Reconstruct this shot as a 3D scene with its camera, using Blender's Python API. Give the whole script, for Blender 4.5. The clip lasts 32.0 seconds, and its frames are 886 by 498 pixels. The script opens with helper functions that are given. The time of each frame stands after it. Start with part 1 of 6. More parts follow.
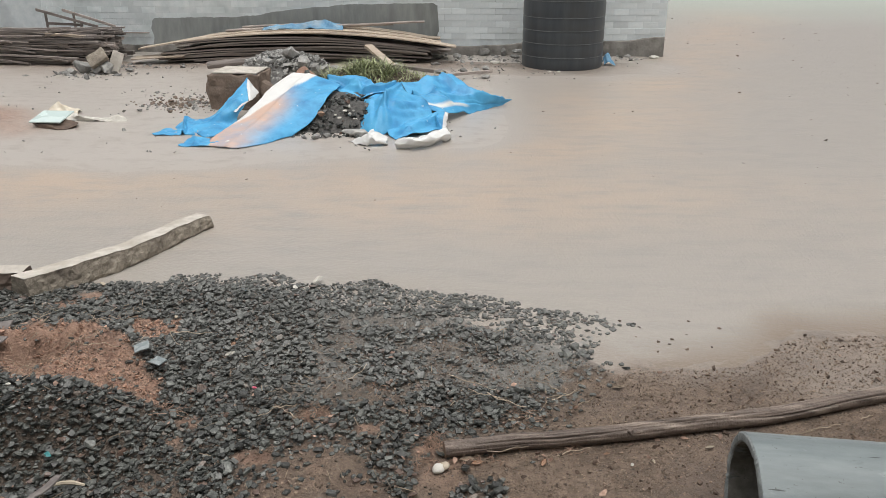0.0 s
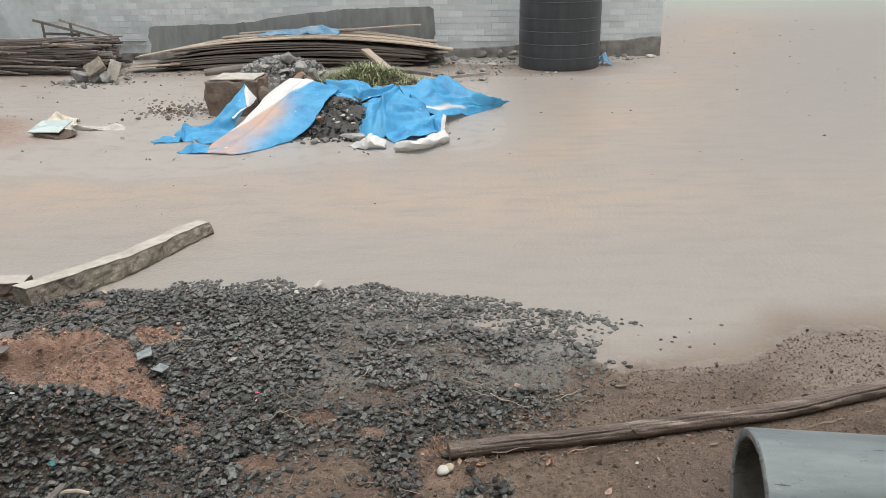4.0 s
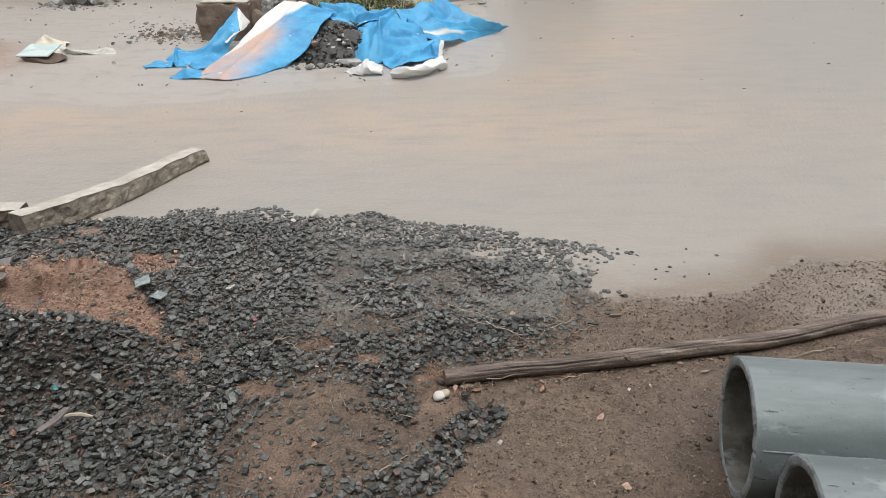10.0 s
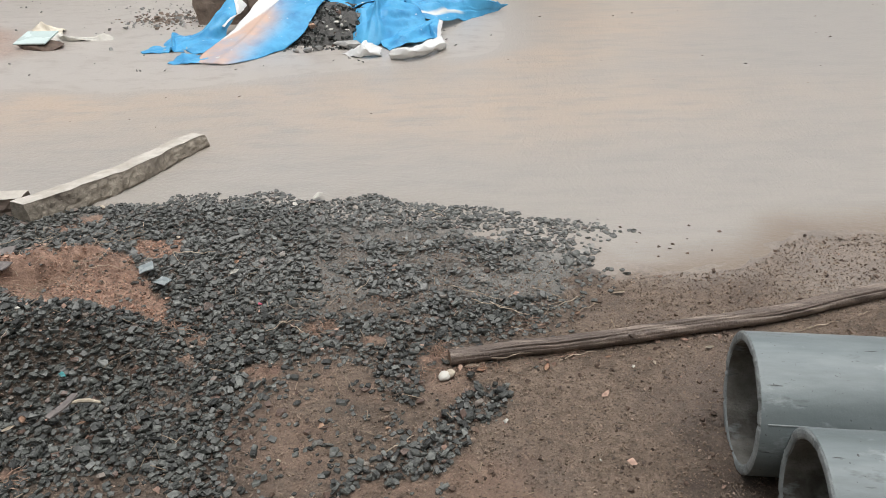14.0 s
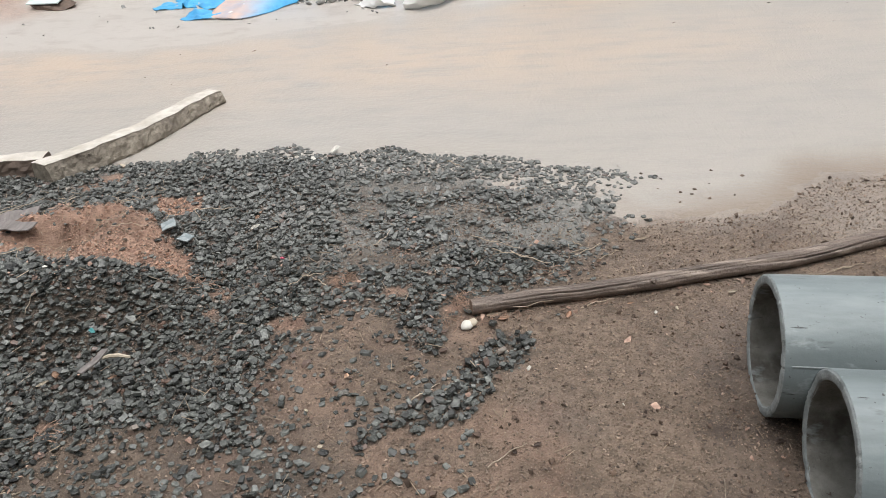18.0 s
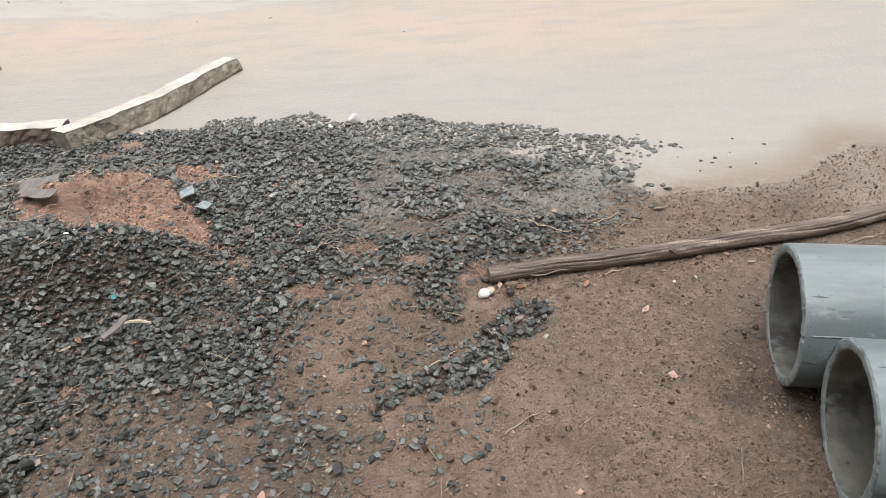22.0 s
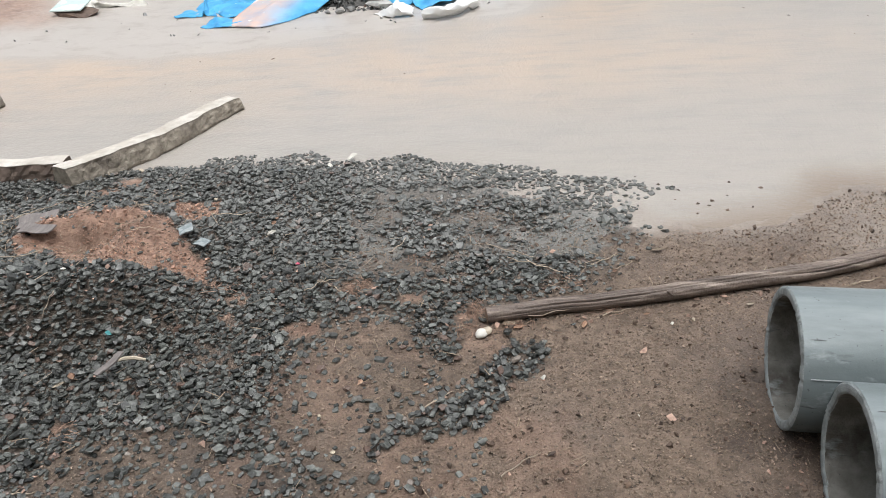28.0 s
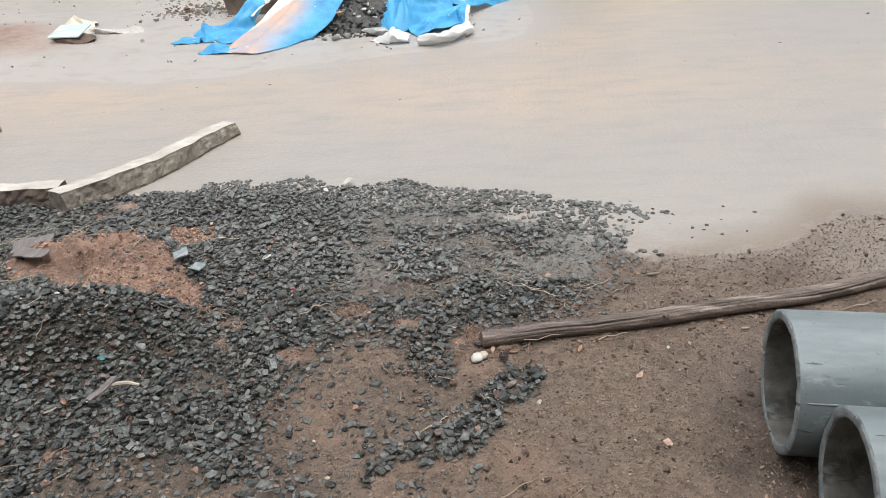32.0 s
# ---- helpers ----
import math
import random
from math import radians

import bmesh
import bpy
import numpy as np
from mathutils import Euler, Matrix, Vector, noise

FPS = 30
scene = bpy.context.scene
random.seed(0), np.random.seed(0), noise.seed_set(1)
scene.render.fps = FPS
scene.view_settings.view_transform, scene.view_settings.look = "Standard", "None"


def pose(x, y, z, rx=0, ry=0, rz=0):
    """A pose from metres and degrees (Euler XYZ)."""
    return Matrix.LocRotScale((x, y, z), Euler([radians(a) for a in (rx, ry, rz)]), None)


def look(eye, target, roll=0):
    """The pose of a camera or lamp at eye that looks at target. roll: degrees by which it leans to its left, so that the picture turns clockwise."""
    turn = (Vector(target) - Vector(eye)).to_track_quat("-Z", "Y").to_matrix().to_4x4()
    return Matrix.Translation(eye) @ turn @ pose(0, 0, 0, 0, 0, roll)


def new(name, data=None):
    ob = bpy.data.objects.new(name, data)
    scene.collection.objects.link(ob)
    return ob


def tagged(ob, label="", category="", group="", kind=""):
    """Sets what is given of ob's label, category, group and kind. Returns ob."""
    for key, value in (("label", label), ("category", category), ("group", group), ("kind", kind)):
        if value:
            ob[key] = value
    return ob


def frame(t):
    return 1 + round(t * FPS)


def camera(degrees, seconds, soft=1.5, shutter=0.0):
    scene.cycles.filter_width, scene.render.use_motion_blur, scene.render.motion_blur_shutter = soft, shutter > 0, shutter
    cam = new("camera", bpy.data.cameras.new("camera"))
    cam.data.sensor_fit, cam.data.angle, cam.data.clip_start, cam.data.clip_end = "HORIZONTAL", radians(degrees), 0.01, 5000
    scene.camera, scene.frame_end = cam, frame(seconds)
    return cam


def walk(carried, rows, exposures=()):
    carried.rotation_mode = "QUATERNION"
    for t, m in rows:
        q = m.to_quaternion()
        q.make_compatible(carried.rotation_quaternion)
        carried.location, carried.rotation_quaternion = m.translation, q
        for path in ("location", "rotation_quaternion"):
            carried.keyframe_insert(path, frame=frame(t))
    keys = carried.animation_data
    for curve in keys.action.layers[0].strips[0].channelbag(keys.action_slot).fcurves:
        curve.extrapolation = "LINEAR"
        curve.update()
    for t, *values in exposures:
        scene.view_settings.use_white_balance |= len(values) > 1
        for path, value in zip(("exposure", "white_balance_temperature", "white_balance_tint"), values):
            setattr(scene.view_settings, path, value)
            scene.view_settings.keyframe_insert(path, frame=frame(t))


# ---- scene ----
cam = camera(59.8, 32.0, soft=0.8)
PATH = [
    (0.0, pose(0.0053, -0.0004, 1.5085, 67.912, 0.115, 1.355)),
    (0.5, pose(0.0008, -0.0018, 1.5048, 68.208, 0.472, 1.260)),
    (1.0, pose(-0.0013, -0.0038, 1.5030, 69.077, 0.985, 1.216)),
    (1.5, pose(0.0021, -0.0029, 1.5034, 68.351, 1.309, 1.205)),
    (2.0, pose(0.0006, -0.0058, 1.5029, 67.526, 1.530, 1.309)),
    (2.5, pose(0.0026, -0.0056, 1.5018, 68.867, 1.282, 0.902)),
    (4.5, pose(0.0047, -0.0023, 1.5054, 67.115, 0.940, 1.140)),
    (5.0, pose(0.0027, -0.0036, 1.5052, 65.233, 0.086, 1.701)),
    (5.5, pose(0.0058, 0.0001, 1.5057, 64.183, 0.124, 2.045)),
    (6.0, pose(0.0033, -0.0001, 1.5055, 64.499, 0.186, 2.030)),
    (6.5, pose(0.0046, 0.0009, 1.5049, 64.259, 0.590, 2.257)),
    (7.0, pose(0.0031, 0.0012, 1.5064, 63.818, 0.589, 1.913)),
    (7.5, pose(0.0032, 0.0005, 1.5071, 63.607, 0.383, 1.348)),
    (8.0, pose(0.0042, 0.0014, 1.5058, 63.475, 0.364, 1.136)),
    (8.5, pose(0.0051, 0.0001, 1.5066, 63.223, 0.177, 0.634)),
    (9.0, pose(0.0058, 0.0012, 1.5046, 62.738, 0.366, 0.623)),
    (9.5, pose(0.0063, 0.0005, 1.5026, 62.947, 0.549, 0.872)),
    (10.0, pose(0.0061, 0.0017, 1.5047, 62.827, 0.797, 0.903)),
    (10.5, pose(0.0033, 0.0020, 1.5046, 62.871, 0.943, 1.341)),
    (11.0, pose(0.0049, 0.0036, 1.5034, 62.440, 1.128, 1.570)),
    (11.5, pose(0.0039, 0.0025, 1.5042, 62.442, 0.820, 1.207)),
    (12.0, pose(0.0032, 0.0000, 1.5041, 62.245, 0.991, 1.097)),
    (12.5, pose(0.0034, -0.0013, 1.5038, 62.378, 1.203, 1.068)),
    (13.0, pose(0.0047, 0.0010, 1.5014, 61.837, 1.724, 0.810)),
    (13.5, pose(0.0005, -0.0005, 1.5018, 61.761, 1.727, 0.512)),
    (14.0, pose(0.0032, -0.0008, 1.5023, 61.464, 1.754, 0.561)),
    (14.5, pose(0.0017, -0.0023, 1.5018, 61.275, 1.845, 0.831)),
    (16.5, pose(0.0030, -0.0013, 1.4978, 59.020, 2.475, 0.820)),
    (17.0, pose(0.0009, -0.0022, 1.4953, 58.519, 2.876, 1.039)),
    (17.5, pose(0.0006, -0.0016, 1.4942, 58.151, 3.425, 1.339)),
    (18.0, pose(-0.0008, -0.0036, 1.4936, 58.012, 3.554, 1.152)),
    (18.5, pose(0.0003, -0.0012, 1.4929, 57.892, 3.322, 0.749)),
    (19.0, pose(0.0030, -0.0011, 1.4919, 57.746, 3.403, 0.809)),
    (19.5, pose(0.0011, -0.0007, 1.4922, 57.307, 3.163, 0.468)),
    (20.0, pose(0.0030, -0.0002, 1.4901, 56.697, 3.173, -0.008)),
    (20.5, pose(0.0008, -0.0012, 1.4894, 56.053, 3.135, -0.216)),
    (21.0, pose(-0.0003, -0.0015, 1.4896, 56.032, 3.129, -0.048)),
    (21.5, pose(0.0006, -0.0011, 1.4874, 55.953, 3.402, 0.563)),
    (22.0, pose(-0.0060, -0.0045, 1.4883, 55.841, 4.036, 2.265)),
    (22.5, pose(-0.0093, -0.0067, 1.4866, 55.673, 1.769, 2.507)),
    (23.0, pose(-0.0077, -0.0056, 1.4873, 56.161, 1.738, 2.512)),
    (23.5, pose(-0.0084, -0.0045, 1.4842, 55.761, 1.792, 2.001)),
    (24.0, pose(-0.0054, -0.0050, 1.4839, 56.753, 2.922, 1.849)),
    (24.5, pose(-0.0035, -0.0058, 1.4865, 60.415, 3.241, 1.337)),
    (25.0, pose(-0.0039, -0.0041, 1.4876, 59.908, 3.404, 1.665)),
    (25.5, pose(-0.0039, -0.0048, 1.4862, 59.055, 3.514, 1.925)),
    (27.5, pose(-0.0053, -0.0068, 1.4842, 58.651, 3.440, 2.446)),
    (28.0, pose(-0.0053, -0.0062, 1.4847, 58.871, 3.435, 2.479)),
    (28.5, pose(-0.0047, -0.0065, 1.4845, 58.606, 3.636, 2.654)),
    (29.0, pose(-0.0058, -0.0057, 1.4858, 58.791, 3.702, 2.949)),
    (29.5, pose(-0.0060, -0.0072, 1.4850, 58.929, 3.606, 3.260)),
    (30.0, pose(-0.0062, -0.0058, 1.4841, 58.770, 3.418, 3.031)),
    (30.5, pose(-0.0071, -0.0070, 1.4841, 58.617, 3.519, 3.033)),
    (31.0, pose(-0.0063, -0.0068, 1.4841, 58.707, 3.496, 2.820)),
    (31.5, pose(-0.0078, -0.0081, 1.4834, 59.497, 3.601, 2.520)),
    (32.0, pose(-0.0053, -0.0085, 1.4819, 60.721, 3.295, 2.170)),
]
EXPOSURES = [(0, -0.14, 6600, 10), (4, -0.12, 6550, 10), (9, -0.10, 6500, 10), (14, -0.02, 6480, 10), (18, 0.25, 6450, 10), (23, 0.42, 6430, 10),
             (24.2, 0.30, 6430, 10), (24.7, 0.11, 6380, 10), (28, 0.26, 6330, 10), (32, 0.22, 6330, 10)]

walk(cam, PATH, exposures=EXPOSURES)

# ---------- world and light ----------
world = bpy.data.worlds.new("overcast_sky")
scene.world = world
world.use_nodes = True
wn = world.node_tree.nodes
wl = world.node_tree.links
sky = wn.new("ShaderNodeTexSky")
sky.sky_type = 'NISHITA'
sky.sun_disc = False
sky.sun_elevation = radians(80)
sky.sun_rotation = radians(150)
sky.air_density = 1.0
sky.dust_density = 6.0
hsv = wn.new("ShaderNodeHueSaturation")
hsv.inputs["Saturation"].default_value = 0.18
wl.new(sky.outputs[0], hsv.inputs["Color"])
wl.new(hsv.outputs[0], wn["Background"].inputs[0])
wn["Background"].inputs[1].default_value = 0.145
sun_data = bpy.data.lights.new("sun", 'SUN')
sun_data.energy = 1.4
sun_data.angle = radians(60)
sun_data.color = (1.0, 0.985, 0.96)
sun = new("sun", sun_data)
sun.matrix_world = look((0, 0, 30), (-1.0, -4.0, 0))

# ---------- materials ----------
def nd(nt, kind, **ins):
    n = nt.nodes.new("ShaderNode" + kind)
    for k, v in ins.items():
        n.inputs[k.replace("_", " ")].default_value = v
    return n


def mixc(nt, fac, a, b, mode='MIX'):
    m = nt.nodes.new("ShaderNodeMix")
    m.data_type, m.blend_type = 'RGBA', mode
    for sock, v in ((m.inputs[0], fac), (m.inputs[6], a), (m.inputs[7], b)):
        if isinstance(v, bpy.types.NodeSocket):
            nt.links.new(v, sock)
        elif isinstance(v, (int, float)):
            sock.default_value = v
        else:
            sock.default_value = (*v, 1)
    return m.outputs[2]


def ramp(nt, src, lo, hi):
    r = nt.nodes.new("ShaderNodeMapRange")
    r.inputs[1].default_value, r.inputs[2].default_value = lo, hi
    nt.links.new(src, r.inputs[0])
    return r.outputs[0]


def noisy(nt, scale, detail=4.0, rough=0.6, stretch=None, coords="Object"):
    tc = nt.nodes.new("ShaderNodeTexCoord")
    n = nd(nt, "TexNoise", Scale=scale, Detail=detail, Roughness=rough)
    src = tc.outputs[coords]
    if stretch:
        mp = nt.nodes.new("ShaderNodeMapping")
        mp.inputs["Scale"].default_value = stretch
        nt.links.new(src, mp.inputs[0])
        src = mp.outputs[0]
    nt.links.new(src, n.inputs["Vector"])
    return n.outputs[0]


def attr(nt, name):
    a = nt.nodes.new("ShaderNodeAttribute")
    a.attribute_name = name
    return a.outputs["Fac"]


def material(name, dark, light, scale=8.0, rough=(0.6, 0.9), bump=0.3, bscale=60.0, bdist=0.004, metal=0.0,
             stain=None, stain_scale=1.5, stain_at=(0.52, 0.68), stretch=None, vary=0.0, island=0.0, extra=None, spec=0.5):
    """Two-scale noise colour, varied gloss, fine relief."""
    m = bpy.data.materials.new(name)
    m.use_nodes = True
    nt = m.node_tree
    b = nt.nodes["Principled BSDF"]
    fine = noisy(nt, scale, 6, 0.65, stretch)
    col = mixc(nt, ramp(nt, fine, 0.3, 0.7), dark, light)
    if stain:
        big = noisy(nt, stain_scale, 4, 0.6, stretch)
        col = mixc(nt, ramp(nt, big, *stain_at), col, stain)
    if vary or island:
        src = (nt.nodes.new("ShaderNodeObjectInfo").outputs["Random"] if vary
               else nt.nodes.new("ShaderNodeNewGeometry").outputs["Random Per Island"])
        k = vary or island
        r = nt.nodes.new("ShaderNodeMapRange")
        r.inputs[3].default_value, r.inputs[4].default_value = 1 - k, 1 + k
        nt.links.new(src, r.inputs[0])
        h = nd(nt, "HueSaturation")
        nt.links.new(r.outputs[0], h.inputs["Value"])
        nt.links.new(col, h.inputs["Color"])
        col = h.outputs[0]
    if extra:
        col = extra(nt, col)
    nt.links.new(col, b.inputs["Base Color"])
    rr = nt.nodes.new("ShaderNodeMapRange")
    rr.inputs[3].default_value, rr.inputs[4].default_value = rough
    nt.links.new(noisy(nt, scale * 0.7, 3), rr.inputs[0])
    nt.links.new(rr.outputs[0], b.inputs["Roughness"])
    b.inputs["Metallic"].default_value = metal
    b.inputs["Specular IOR Level"].default_value = spec
    if bump:
        bp = nd(nt, "Bump", Strength=bump, Distance=bdist)
        nt.links.new(noisy(nt, bscale, 5, 0.65), bp.inputs["Height"])
        nt.links.new(bp.outputs[0], b.inputs["Normal"])
    return m


def odd_stones(nt, col):
    """A few brown and pale chips among the grey ones."""
    pick = nt.nodes.new("ShaderNodeNewGeometry").outputs["Random Per Island"]
    col = mixc(nt, ramp(nt, pick, 0.945, 0.95), col, (0.125, 0.082, 0.064))
    col = mixc(nt, ramp(nt, pick, 0.992, 0.994), col, (0.235, 0.205, 0.175))
    film = nt.nodes.new("ShaderNodeMath")
    film.operation = 'MULTIPLY'
    nt.links.new(attr(nt, "film"), film.inputs[0])
    nt.links.new(ramp(nt, noisy(nt, 30, 4, 0.7), 0.30, 0.62), film.inputs[1])
    return mixc(nt, film.outputs[0], col, (0.215, 0.216, 0.203))


def pitted(nt, col):
    """Pin holes, scuffs and lime bloom on cast concrete."""
    col = mixc(nt, ramp(nt, noisy(nt, 95, 2, 0.5), 0.70, 0.76), col, (0.07, 0.075, 0.075))
    col = mixc(nt, ramp(nt, noisy(nt, 11, 5, 0.7, (0.5, 1, 1)), 0.58, 0.74), col, (0.36, 0.395, 0.40))
    col = mixc(nt, ramp(nt, noisy(nt, 46, 3, 0.55, (0.25, 1.6, 1.6)), 0.68, 0.74), col, (0.060, 0.068, 0.068))
    return mixc(nt, ramp(nt, noisy(nt, 23, 4, 0.65, (0.4, 1, 1)), 0.60, 0.72), col, (0.115, 0.132, 0.134))


def soil_layers(nt, col):
    """Red laterite soil, gap-darkened crusher dust and silt over brown earth, by where each was tipped."""
    grain = noisy(nt, 180, 3, 0.7)
    speck = ramp(nt, grain, 0.56, 0.70)
    col = mixc(nt, speck, col, (0.36, 0.27, 0.19))
    col = mixc(nt, ramp(nt, noisy(nt, 75, 4, 0.7), 0.56, 0.66), col, (0.062, 0.044, 0.034))
    film = ramp(nt, noisy(nt, 1.9, 3, 0.5), 0.50, 0.64)
    col = mixc(nt, film, col, mixc(nt, 0.45, col, (0.17, 0.135, 0.115)))
    red = mixc(nt, ramp(nt, noisy(nt, 30, 6, 0.75), 0.30, 0.72), (0.22, 0.120, 0.083), (0.57, 0.375, 0.275))
    red = mixc(nt, ramp(nt, noisy(nt, 8, 4, 0.7), 0.54, 0.70), red, (0.17, 0.088, 0.060))
    col = mixc(nt, attr(nt, "red"), col, red)
    # crusher dust, its colour darkened to stand for shade in gaps between stones
    dust = mixc(nt, ramp(nt, noisy(nt, 90, 4, 0.7), 0.3, 0.7), (0.022, 0.018, 0.014), (0.130, 0.104, 0.082))
    col = mixc(nt, attr(nt, "dust"), col, dust)
    silt = mixc(nt, noisy(nt, 1.3, 5, 0.6), (0.410, 0.380, 0.345), (0.465, 0.425, 0.385))
    silt = mixc(nt, ramp(nt, noisy(nt, 4.5, 6, 0.7, (1, 1.6, 1)), 0.50, 0.72), silt, (0.325, 0.285, 0.25))
    col = mixc(nt, attr(nt, "silt"), col, silt)
    wash = mixc(nt, noisy(nt, 14, 5, 0.7), (0.175, 0.173, 0.158), (0.325, 0.322, 0.300))
    col = mixc(nt, attr(nt, "wash"), col, wash)
    green = mixc(nt, noisy(nt, 0.7, 5, 0.6, (0.4, 1.5, 1)), (0.36, 0.40, 0.35), (0.52, 0.56, 0.50))
    return mixc(nt, attr(nt, "grass"), col, green)


M_GROUND = material("wet_earth", (0.132, 0.096, 0.071), (0.312, 0.234, 0.176), 34, (0.30, 0.75), 1.0, 150, 0.012,
                    stain=(0.095, 0.068, 0.052), stain_scale=2.2, extra=soil_layers)
M_STONE = material("crushed_granite", (0.015, 0.017, 0.015), (0.132, 0.138, 0.126), 40, (0.13, 0.40), 0.5, 190, 0.003, island=0.80, extra=odd_stones)
M_STONE2 = material("mixed_rubble", (0.15, 0.15, 0.142), (0.36, 0.355, 0.335), 20, (0.5, 0.9), 0.5, 70, 0.004, island=0.5)
M_GRIT = material("sandy_grit", (0.115, 0.084, 0.063), (0.34, 0.258, 0.196), 60, (0.4, 0.8), 0.0, island=0.45)
M_CLOD = material("dark_clod", (0.06, 0.04, 0.03), (0.16, 0.11, 0.08), 30, (0.5, 0.9), 0.4, island=0.5)
M_DUST = material("crusher_dust", (0.045, 0.045, 0.043), (0.13, 0.125, 0.115), 40, (0.5, 0.9), 0.9, 80, 0.01)
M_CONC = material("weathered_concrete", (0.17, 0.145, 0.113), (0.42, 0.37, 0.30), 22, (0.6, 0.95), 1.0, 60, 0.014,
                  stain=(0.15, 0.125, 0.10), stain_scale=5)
M_CONC_TOP = material("pale_concrete", (0.45, 0.415, 0.365), (0.66, 0.62, 0.555), 14, (0.5, 0.9), 0.6, 70, 0.005,
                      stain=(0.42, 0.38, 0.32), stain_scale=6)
M_KERB = material("brown_concrete", (0.10, 0.075, 0.06), (0.20, 0.15, 0.12), 16, (0.5, 0.9), 0.6, 60, 0.006)
M_PIPE = material("wet_pipe_concrete", (0.150, 0.178, 0.184), (0.262, 0.300, 0.306), 9, (0.36, 0.62), 0.35, 70, 0.003,
                  stain=(0.125, 0.150, 0.152), stain_scale=3.0, stain_at=(0.46, 0.66), stretch=(0.30, 1.3, 1.3), extra=pitted)
M_PIPE_RIM = material("pipe_rim_concrete", (0.20, 0.222, 0.222), (0.36, 0.39, 0.39), 30, (0.5, 0.85), 0.9, 90, 0.006,
                      stain=(0.15, 0.165, 0.16), stain_scale=12)
M_PIPE_IN = material("pipe_bore_concrete", (0.125, 0.118, 0.100), (0.285, 0.280, 0.255), 13, (0.45, 0.8), 0.9, 45, 0.008,
                     stain=(0.085, 0.078, 0.065), stain_scale=8, stain_at=(0.50, 0.64), extra=pitted)
M_BARK = material("wet_bark", (0.062, 0.046, 0.037), (0.250, 0.195, 0.160), 14, (0.22, 0.6), 1.0, 60, 0.008,
                  stain=(0.36, 0.295, 0.245), stain_scale=11, stretch=(0.08, 3.2, 3.2))
M_ENDGRAIN = material("sawn_end_grain", (0.17, 0.11, 0.075), (0.30, 0.21, 0.15), 40, (0.5, 0.9), 0.5, 120)
M_TWIG = material("dry_twig", (0.24, 0.19, 0.14), (0.48, 0.40, 0.31), 40, (0.6, 0.9), 0.4, 150, 0.002, vary=0.35)
M_LEAF = material("dry_leaf", (0.30, 0.165, 0.10), (0.54, 0.37, 0.27), 25, (0.5, 0.9), 0.4, 90, 0.002, vary=0.35)
M_PALE = material("pale_fibre", (0.38, 0.32, 0.24), (0.60, 0.53, 0.42), 30, (0.5, 0.9), 0.4, 90, 0.002)
M_WHITE = material("chalky_white", (0.54, 0.52, 0.46), (0.72, 0.70, 0.64), 25, (0.4, 0.8), 0.3, 90, 0.002, vary=0.1)
M_PLASTIC = material("pale_plastic", (0.18, 0.22, 0.23), (0.34, 0.37, 0.37), 30, (0.15, 0.4), 0.2, 40)
M_TEAL = material("teal_plastic", (0.02, 0.15, 0.16), (0.06, 0.28, 0.28), 10, (0.2, 0.4), 0.2, 40)
M_PINK = material("pink_plastic", (0.5, 0.07, 0.13), (0.65, 0.14, 0.20), 10, (0.2, 0.4), 0.2, 40)
M_CARD = material("soaked_board", (0.085, 0.06, 0.05), (0.17, 0.125, 0.10), 14, (0.4, 0.8), 0.4, 60)
M_OFFCUT = material("grey_offcut", (0.12, 0.105, 0.098), (0.25, 0.225, 0.212), 20, (0.5, 0.85), 0.6, 60, 0.004, stretch=(2.5, 0.5, 2.5))
M_TANK = material("black_polythene", (0.050, 0.058, 0.066), (0.082, 0.092, 0.100), 5, (0.28, 0.5), 0.15, 50, 0.002,
                  stain=(0.06, 0.065, 0.068), stain_scale=3, stretch=(2, 2, 0.25))
M_RIB = material("pale_polythene_rib", (0.09, 0.10, 0.105), (0.17, 0.18, 0.185), 12, (0.3, 0.6), 0.1, 50)
M_BRICK = material("whitewashed_brick", (0.72, 0.79, 0.80), (0.86, 0.90, 0.905), 9, (0.7, 0.95), 0.6, 60, 0.004,
                   stain=(0.60, 0.67, 0.67), stain_scale=1.4, vary=0.10)
M_BRICK_FAR = material("whitewashed_brick_row", (0.72, 0.79, 0.80), (0.86, 0.90, 0.905), 9, (0.7, 0.95), 0.6, 60, 0.004,
                       stain=(0.60, 0.67, 0.67), stain_scale=1.4, island=0.10)
M_BARE = material("unpainted_brick", (0.28, 0.285, 0.265), (0.43, 0.43, 0.40), 14, (0.7, 0.95), 0.6, 60)
M_MORTAR = material("limewashed_mortar", (0.68, 0.75, 0.765), (0.82, 0.87, 0.88), 12, (0.8, 0.95), 0.6, 70,
                    stain=(0.50, 0.54, 0.55), stain_scale=1.2)
M_RENDER = material("grey_cement_render", (0.27, 0.29, 0.28), (0.38, 0.40, 0.385), 6, (0.7, 0.95), 0.5, 40, 0.004,
                    stain=(0.23, 0.245, 0.235), stain_scale=2.0, stretch=(1.5, 1, 0.4))
M_PLINTH = material("damp_plinth_concrete", (0.18, 0.17, 0.155), (0.36, 0.345, 0.315), 9, (0.6, 0.95), 0.8, 50, 0.008,
                    stain=(0.09, 0.085, 0.075), stain_scale=3)
M_WOOD = material("grey_weathered_wood", (0.16, 0.138, 0.125), (0.38, 0.335, 0.305), 9, (0.5, 0.9), 0.6, 60, 0.004,
                  stretch=(0.3, 3, 3), vary=0.5)
